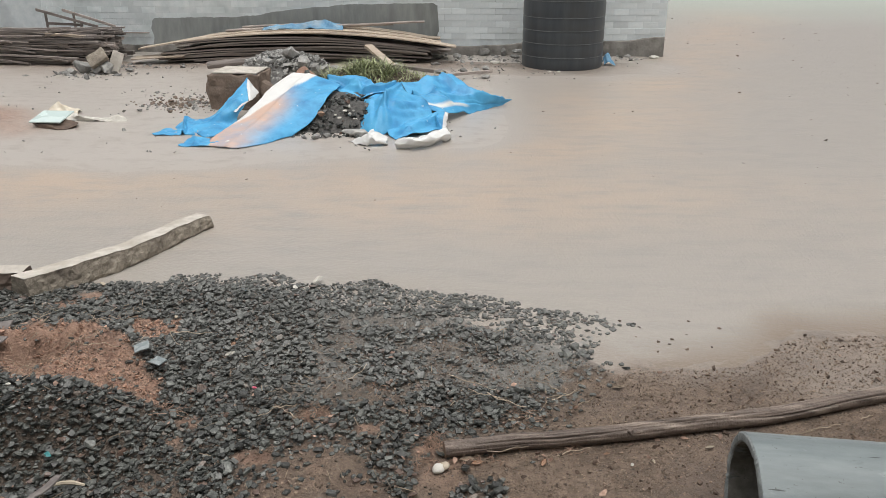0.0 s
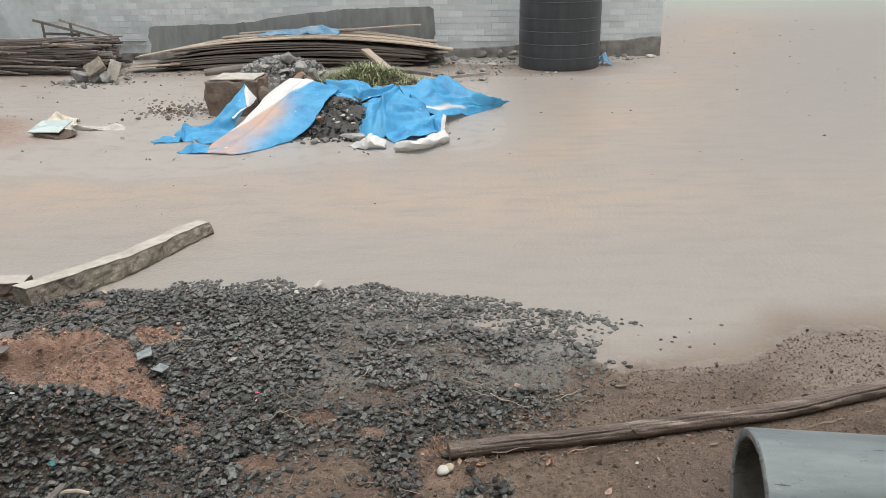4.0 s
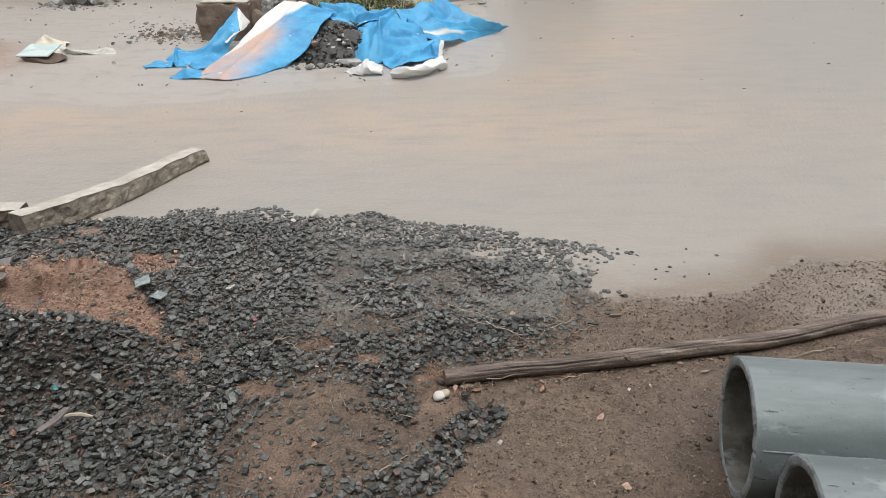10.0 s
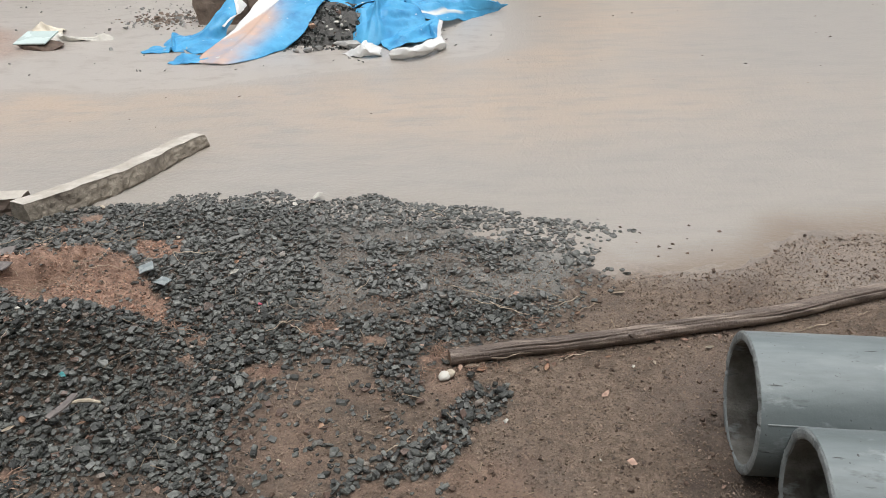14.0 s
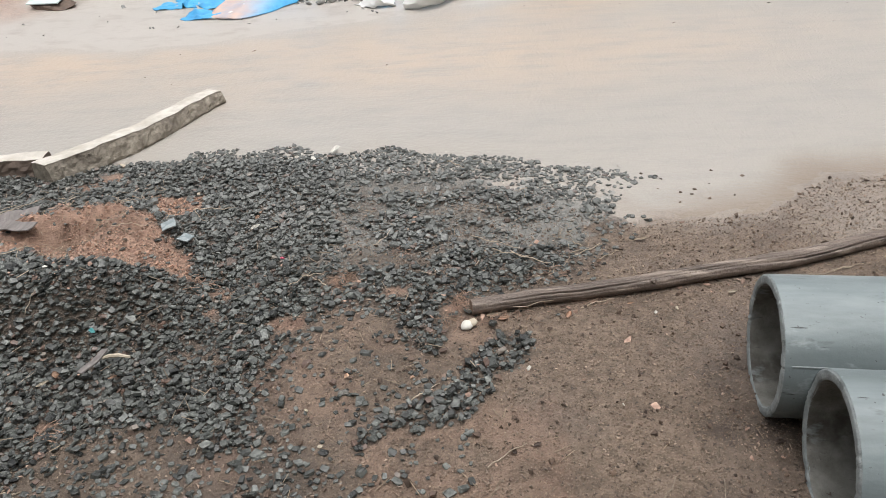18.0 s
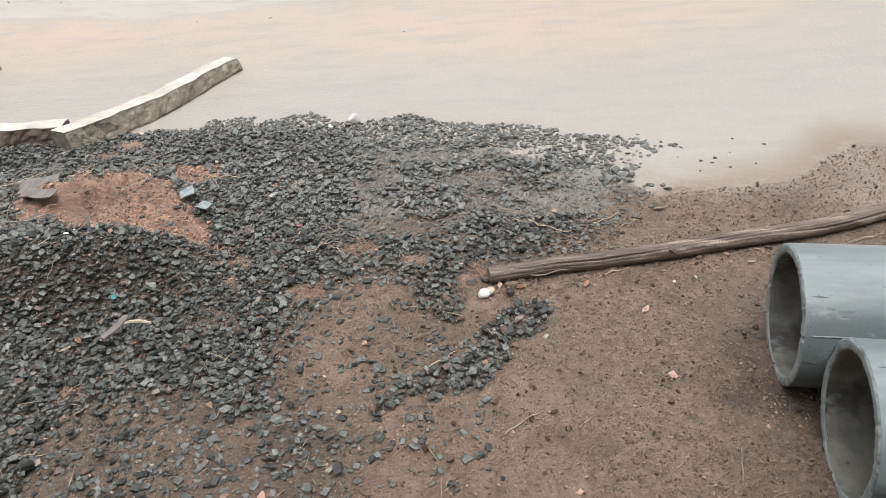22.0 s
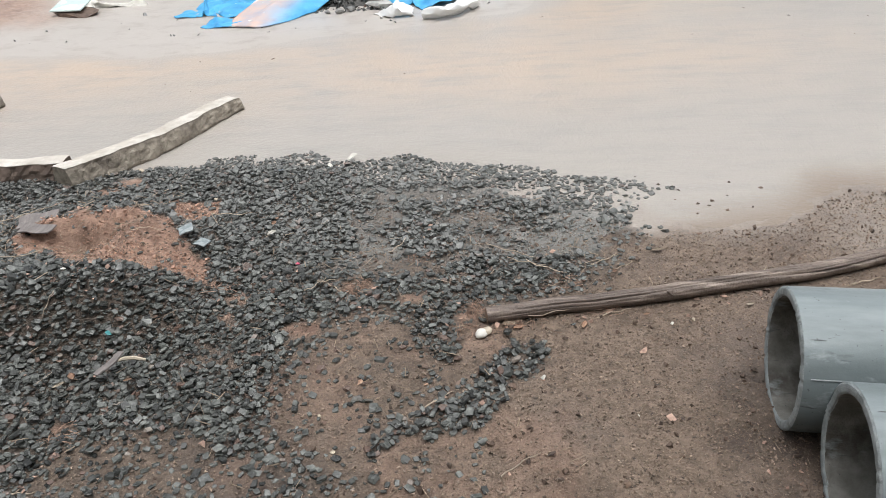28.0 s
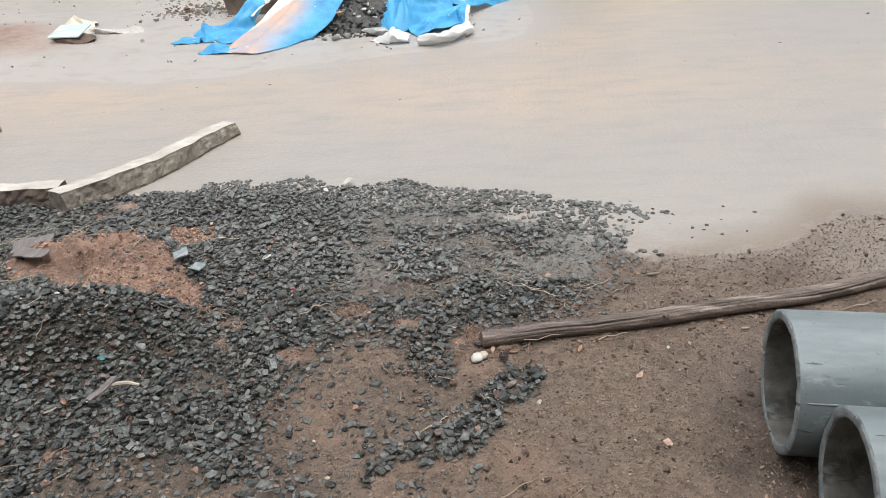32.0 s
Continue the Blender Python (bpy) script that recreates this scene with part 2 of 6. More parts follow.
M_PLY = material("faded_plywood", (0.36, 0.29, 0.22), (0.56, 0.48, 0.39), 6, (0.4, 0.8), 0.4, 50, 0.003,
                 stain=(0.24, 0.185, 0.14), stain_scale=2.2, stretch=(0.4, 2.5, 2.5), vary=0.25)
M_PLY_DARK = material("soaked_plywood", (0.15, 0.128, 0.112), (0.30, 0.262, 0.232), 8, (0.4, 0.8), 0.5, 50, 0.003,
                      stretch=(0.3, 3, 3), vary=0.22)
M_CLOTH = material("faded_blue_cloth", (0.06, 0.20, 0.36), (0.22, 0.42, 0.58), 9, (0.6, 0.9), 0.5, 60,
                   stain=(0.28, 0.38, 0.45), stain_scale=5)
M_SACK = material("cream_sack", (0.62, 0.55, 0.42), (0.80, 0.75, 0.64), 12, (0.5, 0.85), 0.6, 60)
M_RAG = material("brown_rag", (0.26, 0.15, 0.105), (0.42, 0.27, 0.20), 12, (0.6, 0.9), 0.6, 60)
M_GRASS = material("wet_grass", (0.19, 0.23, 0.11), (0.42, 0.44, 0.26), 5, (0.4, 0.7), 0.0, island=0.5)
M_PANEL = material("pale_green_sheet", (0.50, 0.62, 0.60), (0.64, 0.75, 0.72), 5, (0.15, 0.4), 0.1, 40)
M_LATERITE = material("laterite_block", (0.15, 0.112, 0.085), (0.31, 0.24, 0.19), 10, (0.6, 0.95), 0.9, 40, 0.012,
                      stain=(0.07, 0.05, 0.04), stain_scale=5)


def tarp_colour(nt, col):
    """White hem, mud-orange wash and scuffs on the woven blue sheet."""
    mud = ramp(nt, noisy(nt, 1.8, 5, 0.6), 0.22, 0.62)
    mm = nt.nodes.new("ShaderNodeMath")
    mm.operation = 'MULTIPLY'
    nt.links.new(mud, mm.inputs[0])
    nt.links.new(attr(nt, "mud"), mm.inputs[1])
    col = mixc(nt, mm.outputs[0], col, (0.60, 0.42, 0.33))
    col = mixc(nt, ramp(nt, noisy(nt, 17, 3, 0.5), 0.70, 0.76), col, (0.62, 0.70, 0.74))
    white = mixc(nt, noisy(nt, 12, 4, 0.6), (0.66, 0.67, 0.65), (0.82, 0.82, 0.80))
    return mixc(nt, attr(nt, "white"), col, white)


M_TARP = material("blue_tarpaulin", (0.036, 0.285, 0.57), (0.105, 0.46, 0.75), 4.5, (0.38, 0.6), 0.25, 90, 0.002,
                  stain=(0.024, 0.22, 0.47), stain_scale=5, stain_at=(0.50, 0.72), extra=tarp_colour)

gnt = M_GROUND.node_tree
gb = gnt.nodes["Principled BSDF"]
dry = gb.inputs["Roughness"].links[0].from_socket
wet = gnt.nodes.new("ShaderNodeMix")
gnt.links.new(attr(gnt, "silt"), wet.inputs[0])
gnt.links.new(dry, wet.inputs[2])
wet.inputs[3].default_value = 0.33
gnt.links.new(wet.outputs[0], gb.inputs["Roughness"])
# settled silt lies smooth, bare earth lies rough
relief = gnt.nodes.new("ShaderNodeMapRange")
relief.inputs[3].default_value, relief.inputs[4].default_value = 1.0, 0.12
gnt.links.new(attr(gnt, "silt"), relief.inputs[0])
gnt.links.new(relief.outputs[0], gb.inputs["Normal"].links[0].from_node.inputs["Strength"])

# muddy flood water: opaque with silt, its skin broken by the rain
M_WATER = bpy.data.materials.new("muddy_flood_water")
M_WATER.use_nodes = True
nt = M_WATER.node_tree
bs = nt.nodes["Principled BSDF"]
wcol = mixc(nt, attr(nt, "silt_lane"), (0.378, 0.350, 0.315), (0.478, 0.388, 0.308))
wcol = mixc(nt, ramp(nt, noisy(nt, 2.4, 7, 0.7, (1, 3.0, 1)), 0.46, 0.74), wcol, (0.325, 0.305, 0.28))
# the bed shows through where the film runs thin
bed = mixc(nt, attr(nt, "earth"), (0.405, 0.372, 0.337), (0.262, 0.216, 0.174))
wcol = mixc(nt, attr(nt, "depth"), bed, wcol)
# far water tinted pale green: distant growth, with sky reflection and mist painted in
wcol = mixc(nt, attr(nt, "far_tint"), wcol, mixc(nt, noisy(nt, 0.6, 5, 0.6, (0.3, 2.0, 1)), (0.36, 0.41, 0.35), (0.56, 0.60, 0.54)))
nt.links.new(wcol, bs.inputs["Base Color"])
bs.inputs["Roughness"].default_value = 0.30
bs.inputs["IOR"].default_value = 1.33
bmp = nd(nt, "Bump", Strength=0.5, Distance=0.012)
vor = nd(nt, "TexVoronoi", Scale=16.0)
tcw = nt.nodes.new("ShaderNodeTexCoord")
nt.links.new(tcw.outputs["Object"], vor.inputs["Vector"])
nt.links.new(noisy(nt, 38, 4, 0.65), bmp.inputs["Height"])
bm2 = nd(nt, "Bump", Strength=0.2, Distance=0.006)
nt.links.new(vor.outputs["Distance"], bm2.inputs["Height"])
nt.links.new(bmp.outputs[0], bm2.inputs["Normal"])
nt.links.new(bm2.outputs[0], bs.inputs["Normal"])


# ---------- mesh helpers ----------
def part(name, bm, mat, parent=None, label="", smooth=False):
    me = bpy.data.meshes.new(name)
    bm.to_mesh(me)
    bm.free()
    me.materials.append(mat)
    if smooth:
        me.polygons.foreach_set("use_smooth", [True] * len(me.polygons))
    ob = new(name, me)
    if parent is not None:
        ob.parent = parent
    if label:
        ob["label"] = label
    return ob


def empty(name, m=None):
    ob = new(name)
    if m is not None:
        ob.matrix_world = m
    return ob


def noise_shift(bm, amount, scale, seed=0.0):
    for v in bm.verts:
        p = v.co * scale + Vector((seed, seed * 0.7, -seed))
        v.co += Vector((noise.noise(p), noise.noise(p + Vector((9.1, 0, 0))), noise.noise(p + Vector((0, 7.7, 0))))) * amount


def box_bm(sx, sy, sz, bevel=0.0, cuts=0, centre=(0, 0, 0)):
    bm = bmesh.new()
    bmesh.ops.create_cube(bm, size=1.0, matrix=Matrix.Translation(centre) @ Matrix.Diagonal((sx, sy, sz, 1)))
    if cuts:
        bmesh.ops.subdivide_edges(bm, edges=bm.edges[:], cuts=cuts, use_grid_fill=True)
    if bevel:
        bmesh.ops.bevel(bm, geom=[e for e in bm.edges if len(e.link_faces) == 2 and e.calc_face_angle() > 0.5],
                        offset=bevel, segments=2, affect='EDGES', profile=0.5)
    return bm


def rock_bm(size, seed, flat=0.6, points=14):
    """An angular broken stone: the hull of random points."""
    rnd = random.Random(seed)
    bm = bmesh.new()
    for _ in range(points):
        v = Vector((rnd.gauss(0, 1), rnd.gauss(0, 1), rnd.gauss(0, 1))).normalized() * rnd.uniform(0.75, 1.0)
        bm.verts.new((v.x * size[0] / 2, v.y * size[1] / 2, v.z * size[2] / 2 * (flat / 0.6)))
    hull = bmesh.ops.convex_hull(bm, input=bm.verts[:])
    bmesh.ops.delete(bm, geom=list({g for g in hull["geom_interior"] + hull["geom_unused"] if isinstance(g, bmesh.types.BMVert)}), context='VERTS')
    return bm


def tube_bm(points, radii, sides=10, rough=0.0, seed=0, caps=True):
    """A rod along points with a radius at each."""
    bm = bmesh.new()
    rings = []
    n = len(points)
    for i, p in enumerate(points):
        a, b = Vector(points[max(i - 1, 0)]), Vector(points[min(i + 1, n - 1)])
        q = (b - a).normalized().to_track_quat('Z', 'Y')
        ring = []
        for k in range(sides):
            an = 2 * math.pi * k / sides
            r = radii[i] * (1 + rough * noise.noise(Vector((math.cos(an) * 1.7, math.sin(an) * 1.7, i * 0.35 + seed))))
            ring.append(bm.verts.new(Vector(p) + q @ Vector((math.cos(an) * r, math.sin(an) * r, 0))))
        rings.append(ring)
    for r0, r1 in zip(rings, rings[1:]):
        for k in range(sides):
            bm.faces.new((r0[k], r0[(k + 1) % sides], r1[(k + 1) % sides], r1[k]))
    if caps:
        bm.faces.new(rings[0][::-1])
        bm.faces.new(rings[-1])
    bmesh.ops.recalc_face_normals(bm, faces=bm.faces[:])
    return bm


def mesh_object(name, verts, faces, mat, attrs=None, rounded=False):
    me = bpy.data.meshes.new(name)
    nv, nf, k = len(verts), len(faces), faces.shape[1]
    me.vertices.add(nv)
    me.vertices.foreach_set("co", np.ascontiguousarray(verts, dtype=np.float32).ravel())
    me.loops.add(nf * k)
    me.loops.foreach_set("vertex_index", np.ascontiguousarray(faces, dtype=np.int32).ravel())
    me.polygons.add(nf)
    me.polygons.foreach_set("loop_start", np.arange(0, nf * k, k, dtype=np.int32))
    me.update(calc_edges=True)
    me.validate()
    me.polygons.foreach_set("use_smooth", np.full(nf, rounded))
    for key, vals in (attrs or {}).items():
        a = me.attributes.new(key, 'FLOAT', 'POINT')
        a.data.foreach_set("value", np.ascontiguousarray(vals, dtype=np.float32))
    me.materials.append(mat)
    return new(name, me)


# ---------- the lie of the land ----------
NOISE_TABLES = {}


def vnoise(x, y, scale, seed):
    """Smooth value noise on arrays, -1 to 1."""
    if seed not in NOISE_TABLES:
        NOISE_TABLES[seed] = np.random.RandomState(seed).uniform(-1, 1, (256, 256))
    tab = NOISE_TABLES[seed]
    u, v = np.asarray(x) * scale + 1000.3, np.asarray(y) * scale + 1000.7
    i, j = np.floor(u).astype(int), np.floor(v).astype(int)
    a, b = u - i, v - j
    a, b = a * a * (3 - 2 * a), b * b * (3 - 2 * b)
    g = lambda p, q: tab[p % 256, q % 256]
    return (g(i, j) * (1 - a) + g(i + 1, j) * a) * (1 - b) + (g(i, j + 1) * (1 - a) + g(i + 1, j + 1) * a) * b


def fbm(x, y, scale, seed):
    return vnoise(x, y, scale, seed) * 0.55 + vnoise(x, y, scale * 2.1, seed + 1) * 0.28 + vnoise(x, y, scale * 4.3, seed + 2) * 0.17


def smooth(a, lo, hi):
    s = np.clip((a - lo) / (hi - lo), 0, 1)
    return s * s * (3 - 2 * s)


def inside(x, y, poly, warp=0.11, seed=11):
    x = x + fbm(x, y, 5.0, seed) * warp
    y = y + fbm(x, y, 5.0, seed + 5) * warp
    hit = np.zeros(np.shape(x), bool)
    for (x0, y0), (x1, y1) in zip(poly, poly[1:] + poly[:1]):
        if y0 != y1:
            hit ^= ((y0 > y) != (y1 > y)) & (x < (x1 - x0) * (y - y0) / (y1 - y0) + x0)
    return hit


SHORE_X = [-40, -3.0, -1.7, -1.0, -0.4, 0.0, 0.22, 0.40, 0.52, 0.60, 0.76, 0.93, 1.08, 1.21, 1.30, 1.42, 1.56, 3.0, 40]
SHORE_Y = [3.16, 3.18, 3.25, 3.27, 3.12, 2.98, 2.86, 2.73, 2.63, 2.58, 2.56, 2.57, 2.60, 2.70, 2.80, 2.84, 2.82, 3.1, 3.2]
FIELD = [(-3.6, 3.24), (-1.7, 3.28), (-0.97, 3.36), (-0.42, 3.28), (-0.03, 3.18), (0.22, 3.10), (0.45, 3.05), (0.655, 2.93), (0.56, 2.70),
         (0.40, 2.42), (0.27, 2.24), (0.20, 2.09), (-0.03, 2.05), (-0.10, 1.96), (-0.22, 1.98), (-0.42, 2.05), (-0.60, 1.90),
         (-0.60, 1.60), (-0.54, 1.46), (-0.44, 1.30), (-0.40, 1.02), (-0.6, 0.5), (-3.4, 0.5)]
TONGUE = [(-0.36, 2.06), (-0.11, 2.04), (-0.14, 1.90), (-0.16, 1.76), (-0.22, 1.76), (-0.30, 1.91)]
STREAK = [(-0.01, 1.90), (0.15, 1.90), (0.17, 1.78), (0.10, 1.67), (0.05, 1.63), (0.03, 1.54), (-0.05, 1.45), (-0.15, 1.41), (-0.32, 1.36), (-0.33, 1.43), (-0.20, 1.48), (-0.17, 1.55), (-0.07, 1.63), (-0.02, 1.69), (-0.03, 1.79)]
RED_SPOTS = ((-1.64, 3.09, 0.09), (-1.73, 3.01, 0.07), (-0.88, 2.12, 0.06), (-0.90, 2.02, 0.05), (-0.49, 2.17, 0.08), (-0.09, 1.99, 0.06), (-1.23, 1.51, 0.05), (-0.62, 1.94, 0.08), (-0.30, 2.10, 0.05))
RED = [(-1.86, 2.55), (-1.90, 2.69), (-1.75, 2.73), (-1.50, 2.72), (-1.36, 2.63), (-1.22, 2.52), (-1.11, 2.38), (-1.00, 2.29), (-0.98, 2.17),
       (-1.16, 2.18), (-1.36, 2.18), (-1.50, 2.26), (-1.64, 2.32), (-1.78, 2.36)]
RED_SMALL = [(-1.39, 2.87), (-1.18, 2.88), (-1.12, 2.77), (-1.15, 2.64), (-1.26, 2.64), (-1.33, 2.72)]


def height(x, y):
    x, y = np.asarray(x, float), np.asarray(y, float)
    d = np.interp(x, SHORE_X, SHORE_Y) + 0.05 * fbm(x, y, 3.0, 21) - y
    near = np.where(d > 0, 0.010 * smooth(d, 0, 0.14) + np.clip(d, 0, 0.8) * 0.014, np.clip(d, -0.5, 0) * 0.055)
    shelf = smooth(x, -0.9, -0.5) * smooth(0.75 - x, 0, 0.2) * smooth(y, 2.2, 2.5)
    near = near * (1 - 0.82 * shelf)
    z = np.where(d > -0.5, near, -0.0275) + (0.006 - 0.0052 * smooth(x, 0.5, 0.7)) * fbm(x, y, 6.0, 31) * smooth(d, -0.02, 0.12)
    red = np.exp(-(((x + 1.55) / 0.36) ** 2 + ((y - 2.56) / 0.20) ** 2))
    z = z + red * (0.075 + 0.080 * fbm(x, y, 10.0, 33) + 0.03 * fbm(x, y, 27.0, 37)) - 0.13 * np.exp(-(((x + 1.54) / 0.11) ** 2 + ((y - 2.46) / 0.075) ** 2)) + 0.02 * np.exp(-(((x + 1.30) / 0.12) ** 2 + ((y - 2.40) / 0.07) ** 2))
    z = z + 0.045 * np.exp(-(((x + 1.33) / 0.20) ** 2 + ((y - 2.50) / 0.11) ** 2)) + 0.035 * np.exp(-(((x + 1.72) / 0.10) ** 2 + ((y - 2.52) / 0.07) ** 2))
    crest = 2.03 + 0.05 * fbm(x, y, 2.0, 35)
    slope = np.where(y < crest, smooth(y, crest - 0.25, crest), np.exp(-((y - crest) / 0.30) ** 2))
    z = z + 0.165 * slope * smooth(-0.85 - x, 0, 0.55)
    z = z + 0.007 * shelf * smooth(d, 0.06, 0.2)
    back = smooth(y + 0.10 * np.clip(-x - 1.5, -3, 3) * 1.3 + 0.4 * fbm(x, y, 0.6, 41), 5.0, 5.7) * smooth(1.2 - x, 0, 1.2)
    back = np.maximum(back, smooth(y + 0.5 * fbm(x, y, 0.7, 43), 8.0, 9.6) * smooth(3.4 - x, 0, 1.2))
    z = z + back * (0.037 + 0.008 * fbm(x, y, 0.9, 51))
    left = np.exp(-(((x + 4.7) / 1.25) ** 2 + ((y - 6.4) / 0.90) ** 2))
    z = z + 0.07 * left
    z = z - 0.018 * smooth(y, 9.6, 10.6) * smooth(3.2 - x, 0, 1.0)
    z = z + 0.06 * smooth(y, 62, 70)
    return z


def stones_field(x, y):
    """How thick the crushed stone lies, 0 to 1."""
    part_in = sum(inside(x + r * math.cos(a), y + 0.8 * r * math.sin(a), FIELD) * 1.0 for r in (0.05, 0.12, 0.20) for a in (0.3, 1.57, 2.8, 3.9, 5.2)) / 15
    part_in = np.where(y > 2.6, inside(x, y, FIELD) * 1.0, part_in)
    f = part_in > 0.01
    thin = smooth(x, -0.75, -0.45) * smooth(y, 2.10, 2.35)
    thin = thin * smooth(3.02 - y, 0, 0.15)
    dens = part_in * (1.0 - 0.74 * thin * smooth(fbm(x * 0.7, y * 1.2, 7.0, 61) + 0.10, 0.0, 0.25))
    loose = smooth(fbm(x, y, 3.3, 71) + 0.02, 0.0, 0.2) * 0.6
    dens = np.where(f & (x > -0.95) & (y < 2.0), np.minimum(dens, 0.46 + loose), dens)
    dens = np.where(f & (y < 1.50) & (x > -1.25), np.minimum(dens, 0.58 + loose), dens)
    dens = np.maximum(dens, inside(x, y, STREAK, 0.10) * 0.80)
    dens = np.maximum(dens, inside(x, y, TONGUE, 0.09) * 0.82)
    dens = np.where(inside(x, y, RED, 0.10), 0.03 + 0.22 * smooth(fbm(x, y, 7.0, 77), 0.05, 0.4), dens)
    dens = np.where(inside(x, y, RED_SMALL, 0.06), 0.12, dens)
    for sx, sy, sr in RED_SPOTS:
        dens = dens * (1 - 0.75 * smooth(1 - np.hypot(x - sx, (y - sy) * 1.4) / sr + 0.5 * fbm(x, y, 14.0, 69), 0, 0.5))
    dens = dens * smooth(x + 0.35 * fbm(x, y, 2.0, 63), -2.95, -2.45) * smooth(y + 0.25 * fbm(x, y, 2.0, 67), 0.60, 0.95)
    soil = (~f) & (y < 2.6) & (x < 0.0)
    return np.where(soil, np.maximum(dens, 0.09 + (0.20 + 0.42 * smooth(fbm(x, y, 4.5, 73), 0.0, 0.35)) * smooth(0.0 - x, 0, 0.25)), dens)


def spread(lo, hi, step):
    return np.arange(lo, hi, step)


gx = np.concatenate([[-600, -300, -150, -80, -45, -28, -18], spread(-12, -3.2, 0.2), spread(-3.2, 2.2, 0.022), spread(2.2, 8, 0.2),
                     [8, 10, 13, 18, 28, 45, 80, 150, 300, 600]])
gy = np.concatenate([[-600, -200, -60, -20, -8, -3, -1, 0.0], spread(0.4, 4.3, 0.022), spread(4.3, 12.0, 0.08), spread(12, 20, 0.4),
                     [20, 22, 25, 30, 38, 50, 80, 150, 300, 700]])
GX, GY = np.meshgrid(gx, gy)
px, py = GX.ravel(), GY.ravel()
pz = height(px, py)
fine = (px > -3.2) & (px < 2.2) & (py > 0.4) & (py < 4.3)
pz = pz + np.where(fine, 0.004 * fbm(px, py, 22.0, 81), 0)
nx, ny = len(gx), len(gy)
idx = np.arange(nx * ny).reshape(ny, nx)
quads = np.stack([idx[:-1, :-1], idx[:-1, 1:], idx[1:, 1:], idx[1:, :-1]], -1).reshape(-1, 4)
dens_g = np.where(fine, stones_field(px, py), 0)
red_g = np.maximum(inside(px, py, RED, 0.06), inside(px, py, RED_SMALL, 0.06)) * 1.0
for sx, sy, sr in RED_SPOTS:
    red_g = np.maximum(red_g, 0.75 * smooth(1 - np.hypot(px - sx, (py - sy) * 1.4) / sr + 0.5 * fbm(px, py, 14.0, 69), 0, 0.6))
red_g = np.maximum(red_g, 0.30 * smooth(fbm(px, py, 5.0, 91), 0.12, 0.5) * (py < 2.2) * (px > -0.75) * (px < 0.2))
red_g = np.maximum(red_g, 0.9 * smooth(0.9 - np.hypot((px + 4.7) / 1.8, (py - 6.35) / 1.2) + 0.25 * fbm(px, py, 1.5, 99), 0, 0.45))
# less red, so darker earth, in the hollow of the mound
red_g = red_g * (1 - 0.7 * np.exp(-(((px + 1.55) / 0.11) ** 2 + ((py - 2.46) / 0.07) ** 2)))
silt_g = smooth(py - np.interp(px, SHORE_X, SHORE_Y) + 0.05 * fbm(px, py, 9.0, 97) + 0.05 * smooth(px, 0.5, 0.9), -0.18, 0.06)
wash_g = (0.85 * smooth(px, -0.95, -0.5) * smooth(0.7 - px, 0, 0.2) * smooth(py, 2.15, 2.5) * inside(px, py, FIELD) * smooth(fbm(px * 0.7, py * 1.2, 7.0, 61) + 0.14, 0, 0.25) * (0.55 + 0.45 * smooth(fbm(px, py, 2.2, 98) + 0.15, 0, 0.3)))
silt_g = silt_g * (1 - 0.8 * smooth(0.9 - np.hypot((px + 4.75) / 1.4, (py - 6.3) / 1.1) + 0.25 * fbm(px, py, 1.5, 99), 0, 0.45))
silt_g = np.maximum(silt_g, 0.40 * smooth(px, 1.05, 1.45) * smooth(py - np.interp(px, SHORE_X, SHORE_Y) + 0.10 * fbm(px, py, 6.0, 97), -0.32, 0.02))
silt_g = silt_g * (1 - 0.6 * smooth(px, 0.45, 0.75) * (py < 4))
silt_g = np.maximum(silt_g, 0.30 * smooth(px, 1.0, 1.35) * smooth(py - 0.2 * px + 0.12 * fbm(px, py, 5.0, 103), 1.98, 2.15) * (py < 4))
silt_g = silt_g * (1 - 0.75 * smooth(py + 0.5 * fbm(px, py, 1.2, 93), 8.7, 10.0) * smooth(2.6 - px, 0, 1.0))
grass_g = smooth(py + 1.6 * fbm(px, py, 0.3, 95), 40.0, 60.0)
ground = mesh_object("ground", np.stack([px, py, pz], -1), quads, M_GROUND,
                     {"red": red_g, "dust": np.maximum(np.clip(dens_g * 0.86, 0, 0.86), 0.7 * smooth(px, -1.0, -0.6) * smooth(0.62 - px, 0, 0.2) * smooth(py, 2.1, 2.4) * inside(px, py, FIELD)), "silt": silt_g, "wash": wash_g, "grass": grass_g}, True)
tagged(ground, "rain-soaked brown earth yard with red soil and silt", "ground", kind="structure")

wx_ = np.concatenate([[-80, -40, -20, -12], spread(-8, -2.4, 0.16), spread(-2.4, 2.6, 0.025), spread(2.6, 8, 0.16), [8, 12, 20, 40, 80]])
wy_ = np.concatenate([spread(1.4, 2.2, 0.12), spread(2.2, 3.7, 0.025), spread(3.7, 14, 0.12), [14, 16, 20, 28, 40, 78]])
WX, WY = np.meshgrid(wx_, wy_)
wnx, wny = len(wx_), len(wy_)
wx_, wy_ = WX.ravel(), WY.ravel()
drift_x, drift_y = wx_ + 0.5 * fbm(wx_, wy_, 0.8, 171), wy_ + 0.3 * fbm(wx_, wy_, 1.1, 175)
lane = 0.76 + 0.45 * (drift_y - 5.55)
tan_w = np.exp(-((drift_x - lane) / 0.75) ** 2) * smooth(drift_y, 4.6, 5.6)
tan_w = np.maximum(tan_w, smooth(5.7 - drift_y - 0.08 * drift_x, 0, 0.9) * (1 - 0.75 * smooth(drift_x, 0.6, 2.4)) * smooth(drift_y, 3.5, 4.8))
